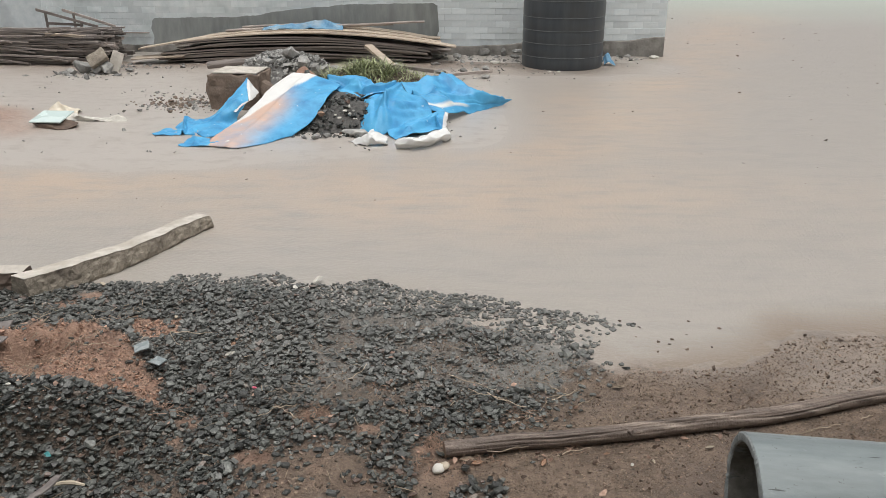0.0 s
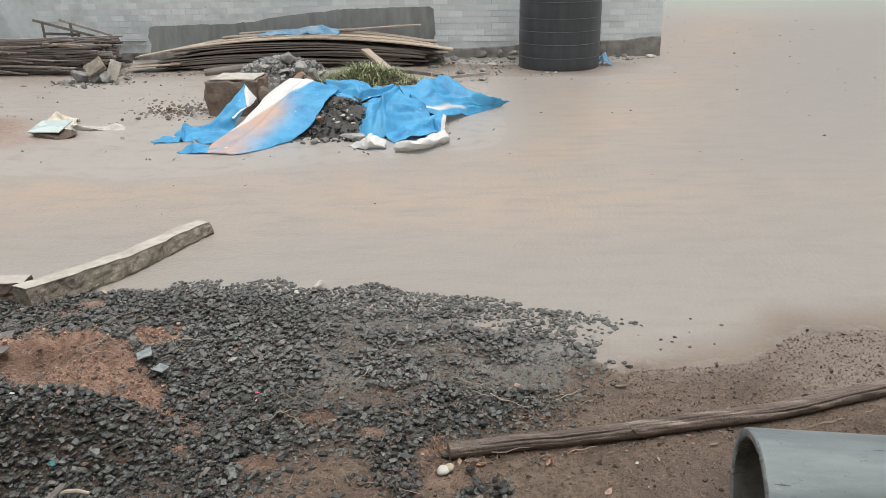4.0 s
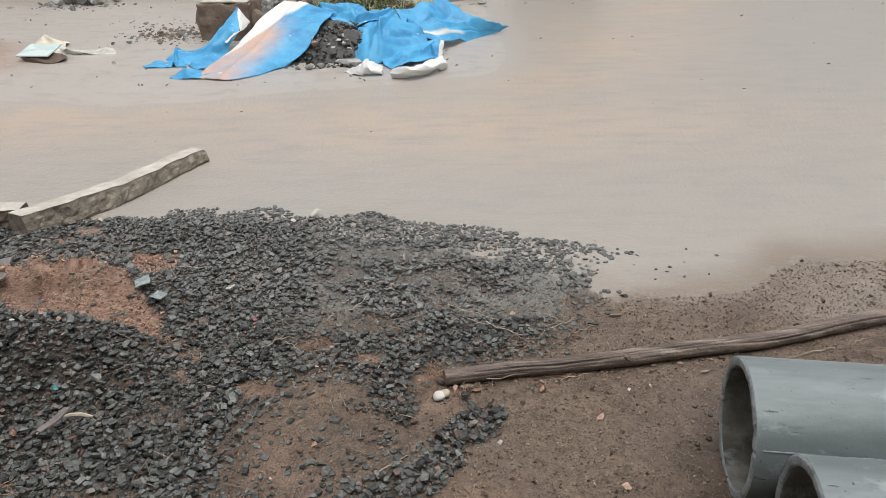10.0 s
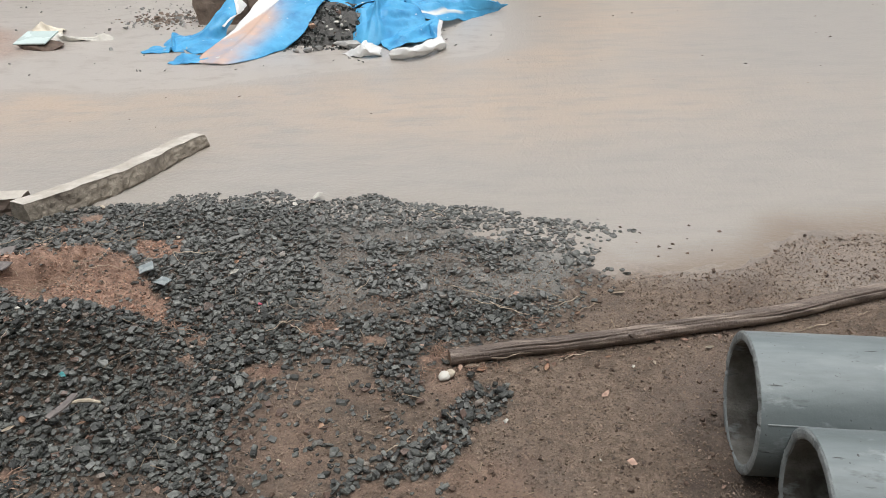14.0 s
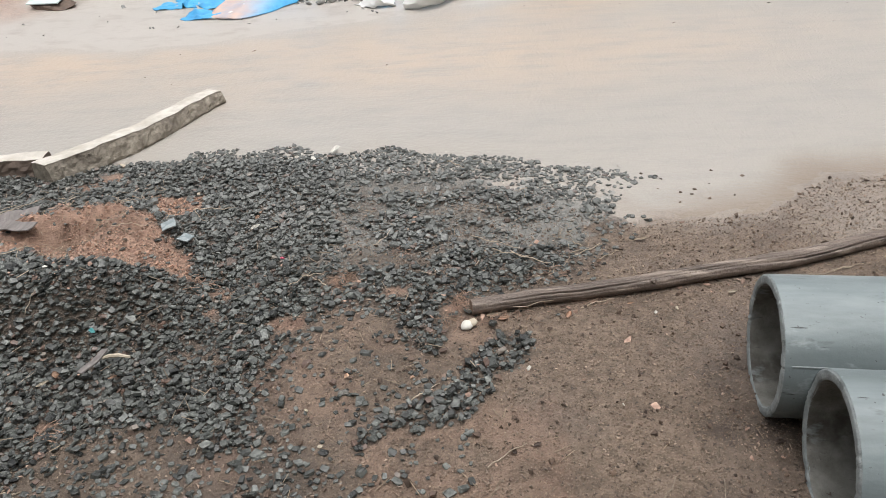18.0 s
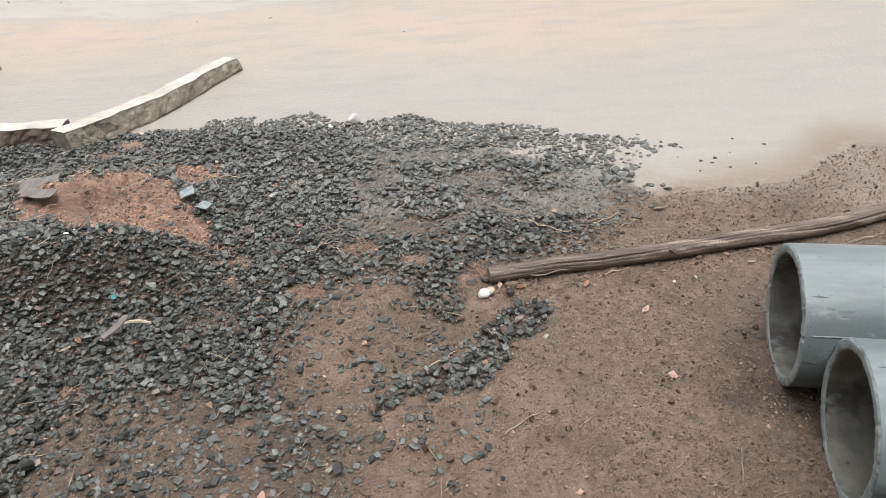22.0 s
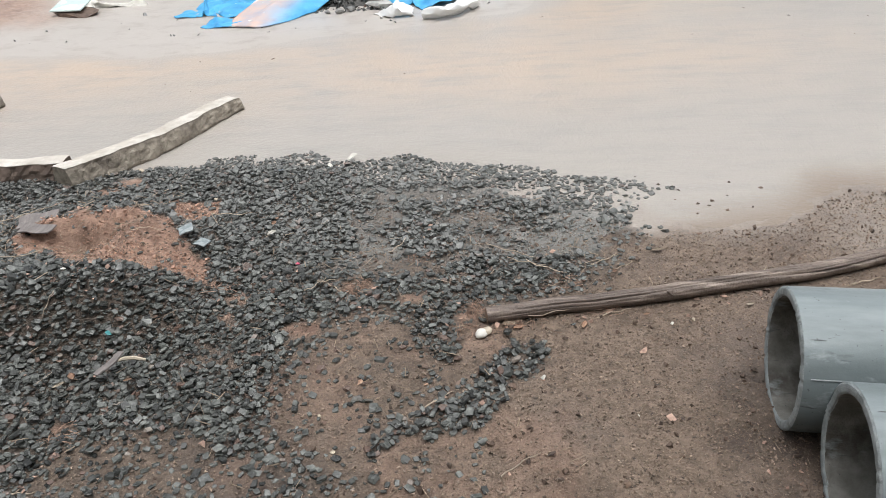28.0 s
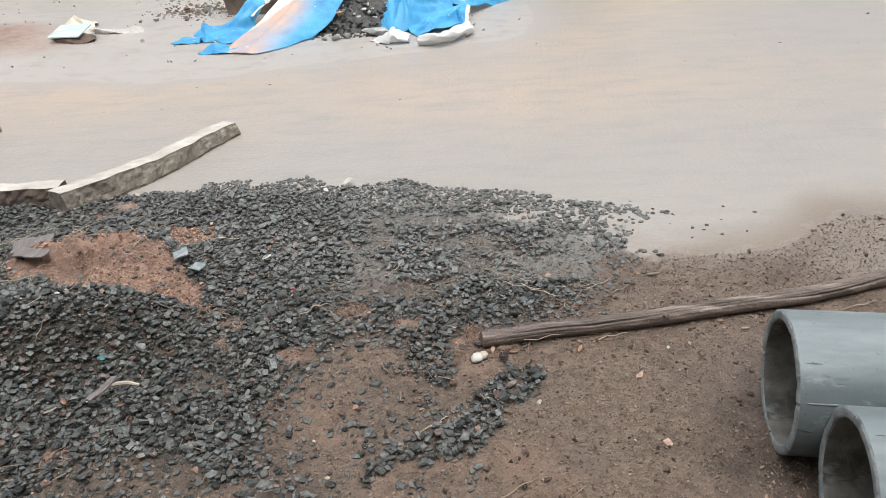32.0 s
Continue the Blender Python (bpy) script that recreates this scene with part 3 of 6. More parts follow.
tan_w = np.clip(tan_w * (0.8 + 0.5 * fbm(wx_, wy_, 1.7, 181)), 0, 1)
wid = np.arange(wnx * wny).reshape(wny, wnx)
wq = np.stack([wid[:-1, :-1], wid[:-1, 1:], wid[1:, 1:], wid[1:, :-1]], -1).reshape(-1, 4)
under = -height(wx_, wy_)
by_gravel = smooth(0.95 - wx_, 0, 0.35) * (wy_ < 4.2)
depth_w = by_gravel * smooth(under, -0.001, 0.004) + (1 - by_gravel) * smooth(under + 0.0015 * fbm(wx_, wy_, 5.0, 191), -0.001, 0.016)
water = mesh_object("water", np.stack([wx_, wy_, wx_ * 0], -1), wq, M_WATER, {"silt_lane": tan_w, "far_tint": 0.85 * smooth(wy_ + 2.2 * fbm(wx_ * 0.4, wy_, 0.45, 95), 13.5, 19.0), "depth": depth_w, "earth": (0.45 + 0.55 * smooth(wx_, 0.5, 0.75)) * smooth(4.4 - wy_, 0, 0.6)}, True)
tagged(water, "shallow muddy brown flood water pocked by rain", "water", kind="structure")


# ---------- scattered stone ----------
def hull_shapes(count, seed, flat, pts=9):
    shapes = []
    for k in range(count):
        bm = rock_bm((1, 1, flat), seed * 100 + k, 0.6, pts)
        bmesh.ops.triangulate(bm, faces=bm.faces[:])
        bm.verts.index_update()
        shapes.append((np.array([v.co[:] for v in bm.verts]), np.array([[v.index for v in f.verts] for f in bm.faces])))
        bm.free()
    return shapes


def chip_shapes(count, seed, flat):
    """Blocky broken chips: the hull of a skewed box with knocked-off corners."""
    shapes = []
    for k in range(count):
        rnd = random.Random(seed * 100 + k)
        bm = bmesh.new()
        tx, ty = rnd.uniform(-0.12, 0.12), rnd.uniform(-0.12, 0.12)
        for cx0 in (-1, 1):
            for cy0 in (-1, 1):
                for cz0 in (-1, 1):
                    pull = rnd.uniform(0.62, 1.0)
                    bm.verts.new((0.46 * cx0 * pull + tx * cz0 + rnd.uniform(-0.07, 0.07), 0.46 * cy0 * rnd.uniform(0.6, 1.0) + ty * cz0, 0.5 * flat * cz0 * rnd.uniform(0.65, 1.0)))
        for _ in range(3):
            a0 = rnd.uniform(0, 6.283)
            bm.verts.new((0.55 * math.cos(a0), 0.55 * math.sin(a0), flat * rnd.uniform(-0.35, 0.35)))
        hull = bmesh.ops.convex_hull(bm, input=bm.verts[:])
        bmesh.ops.delete(bm, geom=list({g for g in hull["geom_interior"] + hull["geom_unused"] if isinstance(g, bmesh.types.BMVert)}), context='VERTS')
        bmesh.ops.triangulate(bm, faces=bm.faces[:])
        bm.verts.index_update()
        shapes.append((np.array([v.co[:] for v in bm.verts]), np.array([[v.index for v in f.verts] for f in bm.faces])))
        bm.free()
    return shapes


def turns(a, b, c):
    """Matrices that turn by b about x, then c about y, then a about z."""
    ca, sa, cb, sb, cc, sc = np.cos(a), np.sin(a), np.cos(b), np.sin(b), np.cos(c), np.sin(c)
    return np.stack([ca * cc, ca * sc * sb - sa * cb, ca * sc * cb + sa * sb,
                     sa * cc, sa * sc * sb + ca * cb, sa * sc * cb - ca * sb,
                     -sc, cc * sb, cc * cb], -1).reshape(-1, 3, 3)


def scatter(name, xs, ys, zs, sizes, shapes, mat, seed, tilt=0.5, film=None):
    """Many small stones as one mesh."""
    rs = np.random.RandomState(seed)
    n = len(xs)
    pick = rs.randint(len(shapes), size=n)
    lean = np.broadcast_to(tilt, (n,))
    q = turns(rs.uniform(0, 6.283, n), rs.normal(0, 1, n) * lean, rs.normal(0, 1, n) * lean)
    st = np.stack([sizes, sizes * rs.uniform(0.6, 0.95, n), sizes * rs.uniform(0.75, 1.15, n)], -1)
    at = np.stack([xs, ys, zs], -1)
    vs, fs, base = [], [], 0
    for k, (v, f) in enumerate(shapes):
        ids = np.nonzero(pick == k)[0]
        w = np.einsum("nij,nvj->nvi", q[ids], v[None] * st[ids][:, None]) + at[ids][:, None]
        vs.append(w.reshape(-1, 3))
        fs.append((f[None] + base + len(v) * np.arange(len(ids))[:, None, None]).reshape(-1, 3))
        base += len(v) * len(ids)
    vs = np.concatenate(vs)
    return mesh_object(name, vs, np.concatenate(fs), mat, {"film": film(vs[:, 0], vs[:, 1])} if film else None)


def strewn(x0, x1, y0, y1, pitch, rnd, jitter=0.34):
    """Places about one pitch apart, in staggered rows shaken out of line."""
    rows = np.arange(y0, y1, pitch * 0.87)
    cols = np.arange(x0, x1, pitch)
    xx, yy = np.meshgrid(cols, rows)
    xx = xx + (np.arange(len(rows)) % 2)[:, None] * pitch / 2
    return (xx + rnd.normal(0, jitter * pitch, xx.shape)).ravel(), (yy + rnd.normal(0, jitter * pitch, yy.shape)).ravel()


rs = np.random.RandomState(5)
bed_x, bed_y = strewn(-3.0, 0.78, 0.55, 3.44, 0.0168, rs)
top_x, top_y = strewn(-3.0, 0.78, 0.55, 3.44, 0.0200, rs)
cx, cy = np.concatenate([bed_x, top_x]), np.concatenate([bed_y, top_y])
upper = np.arange(len(cx)) >= len(bed_x)
deep = stones_field(cx, cy)
keep = rs.uniform(0, 1, len(cx)) < np.where(upper, smooth(deep, 0.45, 0.95) * 0.74 * smooth(height(cx, cy), -0.004, 0.006), deep ** 1.15 * (0.80 + 0.20 * smooth(height(cx, cy), -0.008, 0.004)))
cx, cy, upper, deep = cx[keep], cy[keep], upper[keep], deep[keep]
size = np.clip(rs.lognormal(math.log(0.0166), 0.33, len(cx)), 0.007, 0.034) * np.where(upper, 1.05, 0.95)
cz = height(cx, cy) + size * 0.14 + np.where(upper, 0.007 + 0.005 * rs.uniform(0, 1, len(cx)), 0.0)
cz = np.maximum(cz, 0.003 - size * 0.06)


def flood_film(x, y):
    """Silt left on the stones where the flood has lapped over them."""
    return np.clip(smooth(y, 2.10, 2.6) * (0.42 + 0.24 * smooth(x, -1.1, -0.3)) + 0.15 * smooth(fbm(x, y, 3.0, 141), 0.0, 0.4), 0, 0.75)


gravel = scatter("gravel", cx, cy, cz, size, chip_shapes(32, 3, 0.36), M_STONE, 7, np.where(upper, 0.26, 0.18), flood_film)
tagged(gravel, "wet dark grey crushed granite gravel spread on earth", "gravel", kind="stuff")

gxs, gys = rs.uniform(-1.6, 1.9, 70000), rs.uniform(0.9, 2.85, 70000)
ok = (height(gxs, gys) > 0.004) & (rs.uniform(0, 1, 70000) < 1 - 0.7 * stones_field(gxs, gys))
gxs, gys = gxs[ok], gys[ok]
gsz = np.clip(rs.lognormal(math.log(0.0064), 0.45, len(gxs)), 0.003, 0.016)
grit = scatter("grit", gxs, gys, height(gxs, gys) + gsz * 0.2, gsz, hull_shapes(5, 4, 0.7, 7), M_GRIT, 8)
tagged(grit, "pale sandy grit and small pebbles on wet soil", "grit", kind="stuff")
dx, dy = rs.uniform(-1.2, 2.0, 1500), rs.uniform(0.95, 2.8, 1500)
ok = (height(dx, dy) > 0.002)
dx, dy = dx[ok], dy[ok]
dsz = np.clip(rs.lognormal(math.log(0.013), 0.45, len(dx)), 0.006, 0.034)
clods = scatter("clods", dx, dy, height(dx, dy) + dsz * 0.15, dsz, hull_shapes(6, 6, 0.6, 9), M_CLOD, 9)
tagged(clods, "small dark soil clods on wet earth", "clods", kind="stuff")


rx_, ry_ = rs.uniform(-2.0, -1.0, 6400), rs.uniform(2.2, 3.0, 6400)
ok = inside(rx_, ry_, RED, 0.10) | inside(rx_, ry_, RED_SMALL, 0.10)
rx_, ry_ = rx_[ok], ry_[ok]
rz_ = np.clip(rs.lognormal(math.log(0.0068), 0.60, len(rx_)), 0.003, 0.030)
M_RED = material("red_soil_crumb", (0.20, 0.105, 0.072), (0.54, 0.35, 0.255), 40, (0.5, 0.9), 0.0, island=0.45)
crumbs = scatter("red_crumbs", rx_, ry_, height(rx_, ry_) + rz_ * 0.2, rz_, hull_shapes(6, 23, 0.7, 8), M_RED, 17)
tagged(crumbs, "crumbly red soil on the low mound", "soil", kind="stuff")

# ---------- concrete pipes ----------
PIPE_R, BORE_R, PIPE_LEN = 0.183, 0.157, 2.4


def lathe(profile, steps=72, axis='X', chips=0.0, seed=0):
    """Turn (along, radius) pairs about the x axis."""
    bm = bmesh.new()
    rows = []
    for a, r in profile:
        row = []
        for k in range(steps):
            t = 2 * math.pi * k / steps
            c = chips * max(0.0, (noise.noise(Vector((math.cos(t) * 4, math.sin(t) * 4, seed + a * 9))) + 0.8 * noise.noise(Vector((math.cos(t) * 26, math.sin(t) * 26, seed)))))
            row.append(bm.verts.new((a + c, math.cos(t) * (r - c * 0.5), math.sin(t) * (r - c * 0.5))))
        rows.append(row)
    for r0, r1 in zip(rows, rows[1:]):
        for k in range(steps):
            bm.faces.new((r0[k], r0[(k + 1) % steps], r1[(k + 1) % steps], r1[k]))
    bmesh.ops.recalc_face_normals(bm, faces=bm.faces[:])
    return bm


M_PALE_LINE = material("pale_line_concrete", (0.16, 0.18, 0.183), (0.30, 0.325, 0.325), 30, (0.5, 0.9), 0.4, 90)


def concrete_pipe(m, seed, label, side_line=False):
    base = empty("concrete_pipe", m)
    along = [0.004] + [PIPE_LEN * k / 16 for k in range(1, 16)] + [PIPE_LEN - 0.004]
    barrel = part("barrel", lathe([(a, PIPE_R) for a in along]), M_PIPE, base, smooth=True)
    part("bore", lathe([(a, BORE_R) for a in along]), M_PIPE_IN, base, "stained inner surface", smooth=True)
    for a, s in ((0.0, 1), (PIPE_LEN, -1)):
        mid = (PIPE_R + BORE_R) / 2
        part("rim", lathe([(a + 0.004 * s, PIPE_R), (a, PIPE_R - 0.005), (a - 0.001 * s, mid), (a, BORE_R + 0.004), (a + 0.004 * s, BORE_R)],
                          144, chips=0.0065 * s, seed=seed), M_PIPE_RIM, barrel, "chipped pale end face")
    # thin raised pale line along the barrel, 23 degrees up one side
    if side_line:
        sx_, sy_, sz_ = 0.0, -math.cos(radians(23)), math.sin(radians(23))
        q = [(0.02 + 0.06 * i, sy_ * (PIPE_R + 0.0005 + 0.0012 * noise.noise(Vector((i * 0.7, 0, 0)))), sz_ * PIPE_R + 0.002 * noise.noise(Vector((i * 0.5, 3, 0)))) for i in range(39)]
        part("pale_line", tube_bm(q, [0.0016 + 0.0008 * math.sin(i * 2.1) for i in range(39)], 6), M_PALE_LINE, barrel, "pale thin line along the barrel")
    tagged(base, label, "pipe", "stacked concrete pipes")
    return base


AX, PE = Vector((math.cos(-0.116), math.sin(-0.116), 0)), Vector((math.sin(-0.116), -math.cos(-0.116), 0))
P1 = Vector((0.714, 1.566, PIPE_R))
for k, (slip, words) in enumerate(((0.0, "wet grey concrete drain pipe lying on the soil beside a log"),
                                   (0.059, "wet grey concrete drain pipe lying between two alike pipes"),
                                   (0.10, "wet grey concrete drain pipe at the edge of the row"))):
    p = P1 + PE * (2 * PIPE_R + 0.001) * k + AX * slip
    concrete_pipe(Matrix.Translation(p) @ Matrix.Rotation(-0.116, 4, 'Z') @ Matrix.Rotation(0.7 * k, 4, 'X'), 3.1 * k, words, side_line=k == 0)

# ---------- the log ----------
log = empty("wooden_pole", Matrix.Translation((-0.04, 1.955, 0)))
pts, rad = [], []
for i in range(61):
    s = i / 60
    x = 2.5 * s
    y = 0.208 * x + 0.005 * math.sin(x * 3.1) + 0.007 - 0.024 * float(smooth(x, 0.0, 0.6)) + 0.008 * float(smooth(x, 0.5, 0.85)) + 0.125 * max(0.0, x - 1.06)
    r = 0.0262 + 0.0012 * min(1, x / 1.4) + 0.0015 * math.exp(-((x - 0.62) / 0.05) ** 2) + 0.002 * math.exp(-((x - 1.02) / 0.06) ** 2)
    z = float(height(x - 0.04, y + 1.955)) + r * 0.88 + 0.004 * math.sin(min(x, 1.6) * 1.9)
    pts.append((x, y, z))
    rad.append(r)
bark = tube_bm(pts, rad, 72, 0.0, 2.0, caps=False)
for v in bark.verts:
    i = min(60, max(0, round(v.co.x / 2.5 * 60)))
    c = Vector(pts[i])
    o = v.co - c
    o.x = 0
    an = math.atan2(o.z, o.y)
    g = noise.noise(Vector((math.cos(an) * 5, math.sin(an) * 5, v.co.x * 1.6))) + 0.6 * noise.noise(Vector((math.cos(an) * 11, math.sin(an) * 11, v.co.x * 3)))
    for a0, x0, x1, wide in ((2.25, 0.05, 0.62, 0.10), (1.95, 0.45, 1.05, 0.08), (2.6, 0.9, 1.7, 0.10), (1.5, 0.2, 1.3, 0.07)):
        run = smooth(v.co.x, x0, x0 + 0.12) * smooth(x1 - v.co.x, 0, 0.15)
        g += 2.4 * run * math.exp(-((an - a0 - 0.25 * noise.noise(Vector((v.co.x * 4, a0, 0)))) / wide) ** 2)
    v.co += o * (-0.13 * max(0.0, g) + 0.05 * noise.noise(v.co * 30))
trunk = part("trunk", bark, M_BARK, log, smooth=True)
e = Vector(pts[0])
endbm = bmesh.new()
bmesh.ops.create_circle(endbm, cap_ends=True, segments=22, radius=rad[0] * 0.985, matrix=Matrix.Translation(e + Vector((0.001, 0, 0))) @ (Vector((-1, -0.25, 0.05)).to_track_quat('Z', 'Y')).to_matrix().to_4x4())
part("cut_end", endbm, M_ENDGRAIN, trunk, "sawn end")
for kx, ky in ((0.62, -0.02), (1.03, 0.02), (1.55, -0.015)):
    i = int(kx / 2.5 * 60)
    kb = rock_bm((0.03, 0.026, 0.026), int(kx * 100), 0.6, 18)
    bmesh.ops.translate(kb, verts=kb.verts[:], vec=Vector(pts[i]) + Vector((0, ky, rad[i] * 0.55)))
    part("knot", kb, M_BARK, trunk)
tagged(log, "long wet brown wooden pole lying across the soil", "log")

# ---------- broken concrete kerb ----------
def broken_beam(name, a, b, width, h0, h1, mat_side, mat_top, seed, words, batter=0.03, bow=0.0):
    """A rough-cast beam from a to b along its front top edge."""
    a, b = Vector(a), Vector(b)
    d = (b - a)
    ln = d.length
    d.normalize()
    side = Vector((-d.y, d.x, 0))
    n = max(8, int(ln / 0.014))
    base = empty(name, Matrix.Translation((a.x, a.y, 0)))
    prof = [(-batter * 0.4, -0.5), (-batter * 0.8, -0.06), (-batter * 1.2, 0.15), (-batter * 0.9, 0.35), (-batter * 0.7, 0.52), (-batter * 0.5, 0.7), (-batter * 0.2, 0.86), (0.0, 1.0), (width * 0.5, 1.02), (width, 0.98), (width + 0.01, 0.5), (width + 0.02, -0.06)]
    body, top = bmesh.new(), bmesh.new()

    def ring(bm, i, sel, lift=0.0):
        s = i / n
        h = h0 + (h1 - h0) * s
        out = []
        for o, f in sel:
            p = d * (ln * s) + side * (o - bow * math.sin(math.pi * min(1, s * 1.1)) ** 1.3)
            q = Vector((p.x + a.x, p.y + a.y, f * h)) * 14
            w = 0.009 if 0 < i < n else 0.004
            p = p + side * (noise.noise(q + Vector((seed, 0, 0))) * w) + d * (noise.noise(q * 0.8 + Vector((0, seed, 0))) * w)
            fine_ = 0.010 * noise.noise(q * 2.6 + Vector((seed, 2, 0))) + 0.005 * noise.noise(q * 6.5 + Vector((seed, 5, 0)))
            p = p + side * (fine_ if f < 0.9 else 0.3 * fine_)
            z = f * h + 0.008 * noise.noise(q * 0.6 + Vector((0, 0, seed))) + lift
            out.append(bm.verts.new((p.x, p.y, max(z, -0.05))))
        return out
    for bm, sel, lift in ((body, prof, 0.0), (top, [(0.0, 1.0), (width * 0.25, 1.01), (width * 0.5, 1.02), (width * 0.75, 1.0), (width, 0.98)], 0.003)):
        prev = None
        first = None
        for i in range(n + 1):
            r = ring(bm, i, sel, lift)
            if prev:
                for k in range(len(r) - 1):
                    bm.faces.new((prev[k], r[k], r[k + 1], prev[k + 1]))
            else:
                first = r
            prev = r
        if bm is body:
            bm.faces.new(first)
            bm.faces.new(prev[::-1])
        bmesh.ops.recalc_face_normals(bm, faces=bm.faces[:])
    # sides take the darker material, the skin on top the paler one
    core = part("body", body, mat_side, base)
    part("top_face", top, mat_top, core, "pale upper face")
    tagged(base, words, "kerb", "broken kerb beams")
    return base


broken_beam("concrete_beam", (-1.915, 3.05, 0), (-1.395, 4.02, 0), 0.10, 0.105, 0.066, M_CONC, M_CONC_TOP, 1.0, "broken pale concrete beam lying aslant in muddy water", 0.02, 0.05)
broken_beam("concrete_beam", (-3.6, 3.10, 0), (-1.99, 3.16, 0), 0.09, 0.085, 0.092, M_KERB, M_CONC_TOP, 4.0, "brown concrete kerb beam with a pale top at the water's edge", 0.01)

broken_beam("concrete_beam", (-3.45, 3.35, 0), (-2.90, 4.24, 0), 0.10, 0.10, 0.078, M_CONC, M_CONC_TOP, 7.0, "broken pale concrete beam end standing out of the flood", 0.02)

# ---------- water tank ----------
tank = empty("water_tank", Matrix.Translation((1.26, 9.90, 0)))


def turned(profile, steps=64):
    bm = bmesh.new()
    rows = [[bm.verts.new((math.cos(2 * math.pi * k / steps) * r, math.sin(2 * math.pi * k / steps) * r, z)) for k in range(steps)] for z, r in profile]
    for r0, r1 in zip(rows, rows[1:]):
        for k in range(steps):
            bm.faces.new((r0[k], r0[(k + 1) % steps], r1[(k + 1) % steps], r1[k]))
    bm.faces.new(rows[-1])
    bm.faces.new(rows[0][::-1])
    return bm


RIBS = (0.15, 0.31, 0.46, 0.61, 0.80)
prof = [(-0.02, 0.485), (0.02, 0.497)]
for zr in RIBS:
    prof += [(zr - 0.035, 0.500), (zr - 0.012, 0.496), (zr + 0.012, 0.496), (zr + 0.035, 0.500)]
prof += [(0.92, 0.498), (0.955, 0.485), (0.975, 0.46), (1.03, 0.38), (1.09, 0.25), (1.10, 0.21), (1.14, 0.21)]
shell = part("shell", turned(prof), M_TANK, tank, smooth=True)
# raised lines in a paler grey than the shell
for zr in RIBS:
    part("rib", turned([(zr - 0.004, 0.494), (zr - 0.003, 0.5015), (zr + 0.003, 0.5015), (zr + 0.004, 0.494)]), M_RIB, shell, "pale moulding line", smooth=True)
part("lid", turned([(1.14, 0.23), (1.15, 0.235), (1.18, 0.23), (1.20, 0.17), (1.205, 0.05)]), M_TANK, tank)
for k in range(10):
    t = 2 * math.pi * k / 10
    rb = box_bm(0.13, 0.035, 0.03, 0.006)
    rbo = part("shoulder_lug", rb, M_TANK, shell)
    rbo.matrix_basis = Matrix.Rotation(t, 4, 'Z') @ pose(0.42, 0, 1.0, 0, 35, 0)
tagged(tank, "black ribbed plastic water tank standing by the wall", "water tank")

# ---------- the whitewashed wall ----------
WALL = pose(2.715, 10.68, 0, 0, 0, -3.36) @ Matrix.Diagonal((0.969, 1, 1, 1))
LEN, TOPZ, THICK = 13.0, 2.2, 0.20
wall = part("wall_north", box_bm(LEN, THICK - 0.012, TOPZ + 0.4, 0, 0, (-LEN / 2, THICK / 2 - 0.0085, TOPZ / 2 - 0.2)), M_MORTAR)
wall.matrix_world = WALL
tagged(wall, "whitewashed brick boundary wall with patched grey render", "wall", kind="structure")
COURSE, PITCH = 0.0815, 0.203
# unseen wall behind the camera, added to cut sky light on the near ground
sky_blocker = part("unseen_wall_south", box_bm(26.0, 0.2, 3.0, 0, 0, (0, -0.60, 1.4)), M_RENDER)
tagged(sky_blocker, "unseen plain grey wall added to block sky light", "wall", kind="structure")


def plinth_top(s):
    """Height of the ragged concrete foot of the wall, s metres from its end."""
    return float(np.interp(s, [-13, -6, -3.2, -2.8, -2.4, -2.0, -0.8, 0], [0.10, 0.10, 0.11, 0.12, 0.12, 0.17, 0.19, 0.26])) + 0.02 * noise.noise(Vector((s * 3.1, 0, 5)))


pl = bmesh.new()
prev = None
for i in range(261):
    s = -LEN + 0.01 + (LEN - 0.012) * i / 260
    h = plinth_top(s)
    j = 0.006 * noise.noise(Vector((s * 9, 1, 0)))
    r = [pl.verts.new((s, -0.034 + j, -0.1)), pl.verts.new((s, -0.030 + j * 1.5, h * 0.5)), pl.verts.new((s, -0.024 + j, h - 0.01)), pl.verts.new((s, -0.012, h)), pl.verts.new((s, 0.004, h))]
    if prev:
        for k in range(4):
            pl.faces.new((prev[k], r[k], r[k + 1], prev[k + 1]))
    else:
        first = r
    prev = r
pl.faces.new(prev)
bmesh.ops.recalc_face_normals(pl, faces=pl.faces[:])
plinth = part("plinth", pl, M_PLINTH, wall, "ragged damp concrete foot")


def render_edge(s):
    """Lower and upper limit of the cement render patch."""
    top = np.interp(s, [-7.31, -7.25, -5.9, -5.65, -5.3, -4.4, -3.2, -3.13], [0.39, 0.46, 0.485, 0.52, 0.575, 0.655, 0.675, 0.63])
    return float(top) + 0.014 * noise.noise(Vector((s * 5.0, 3, 0))) + 0.007 * noise.noise(Vector((s * 21.0, 6, 0)))


rb = bmesh.new()
prev = None
for i in range(201):
    s = -7.30 + 4.15 * i / 200
    h = render_edge(s)
    zs = [0.02, 0.12, 0.22, 0.32, h - 0.02, h]
    edge = 0.03 * noise.noise(Vector((i // 200 * 3.0, 2, 2)))
    r = []
    for k, z in enumerate(zs):
        so = s
        if i in (0, 200):
            so = s + 0.05 * noise.noise(Vector((k * 2.7 + i, 0.4, 0)))
        r.append(rb.verts.new((so, -0.011 + 0.003 * noise.noise(Vector((s * 4, z * 6, 0))), z)))
    r.append(rb.verts.new((s, 0.004, h)))
    if prev:
        for k in range(len(r) - 1):
            rb.faces.new((prev[k], r[k], r[k + 1], prev[k + 1]))
    prev = r
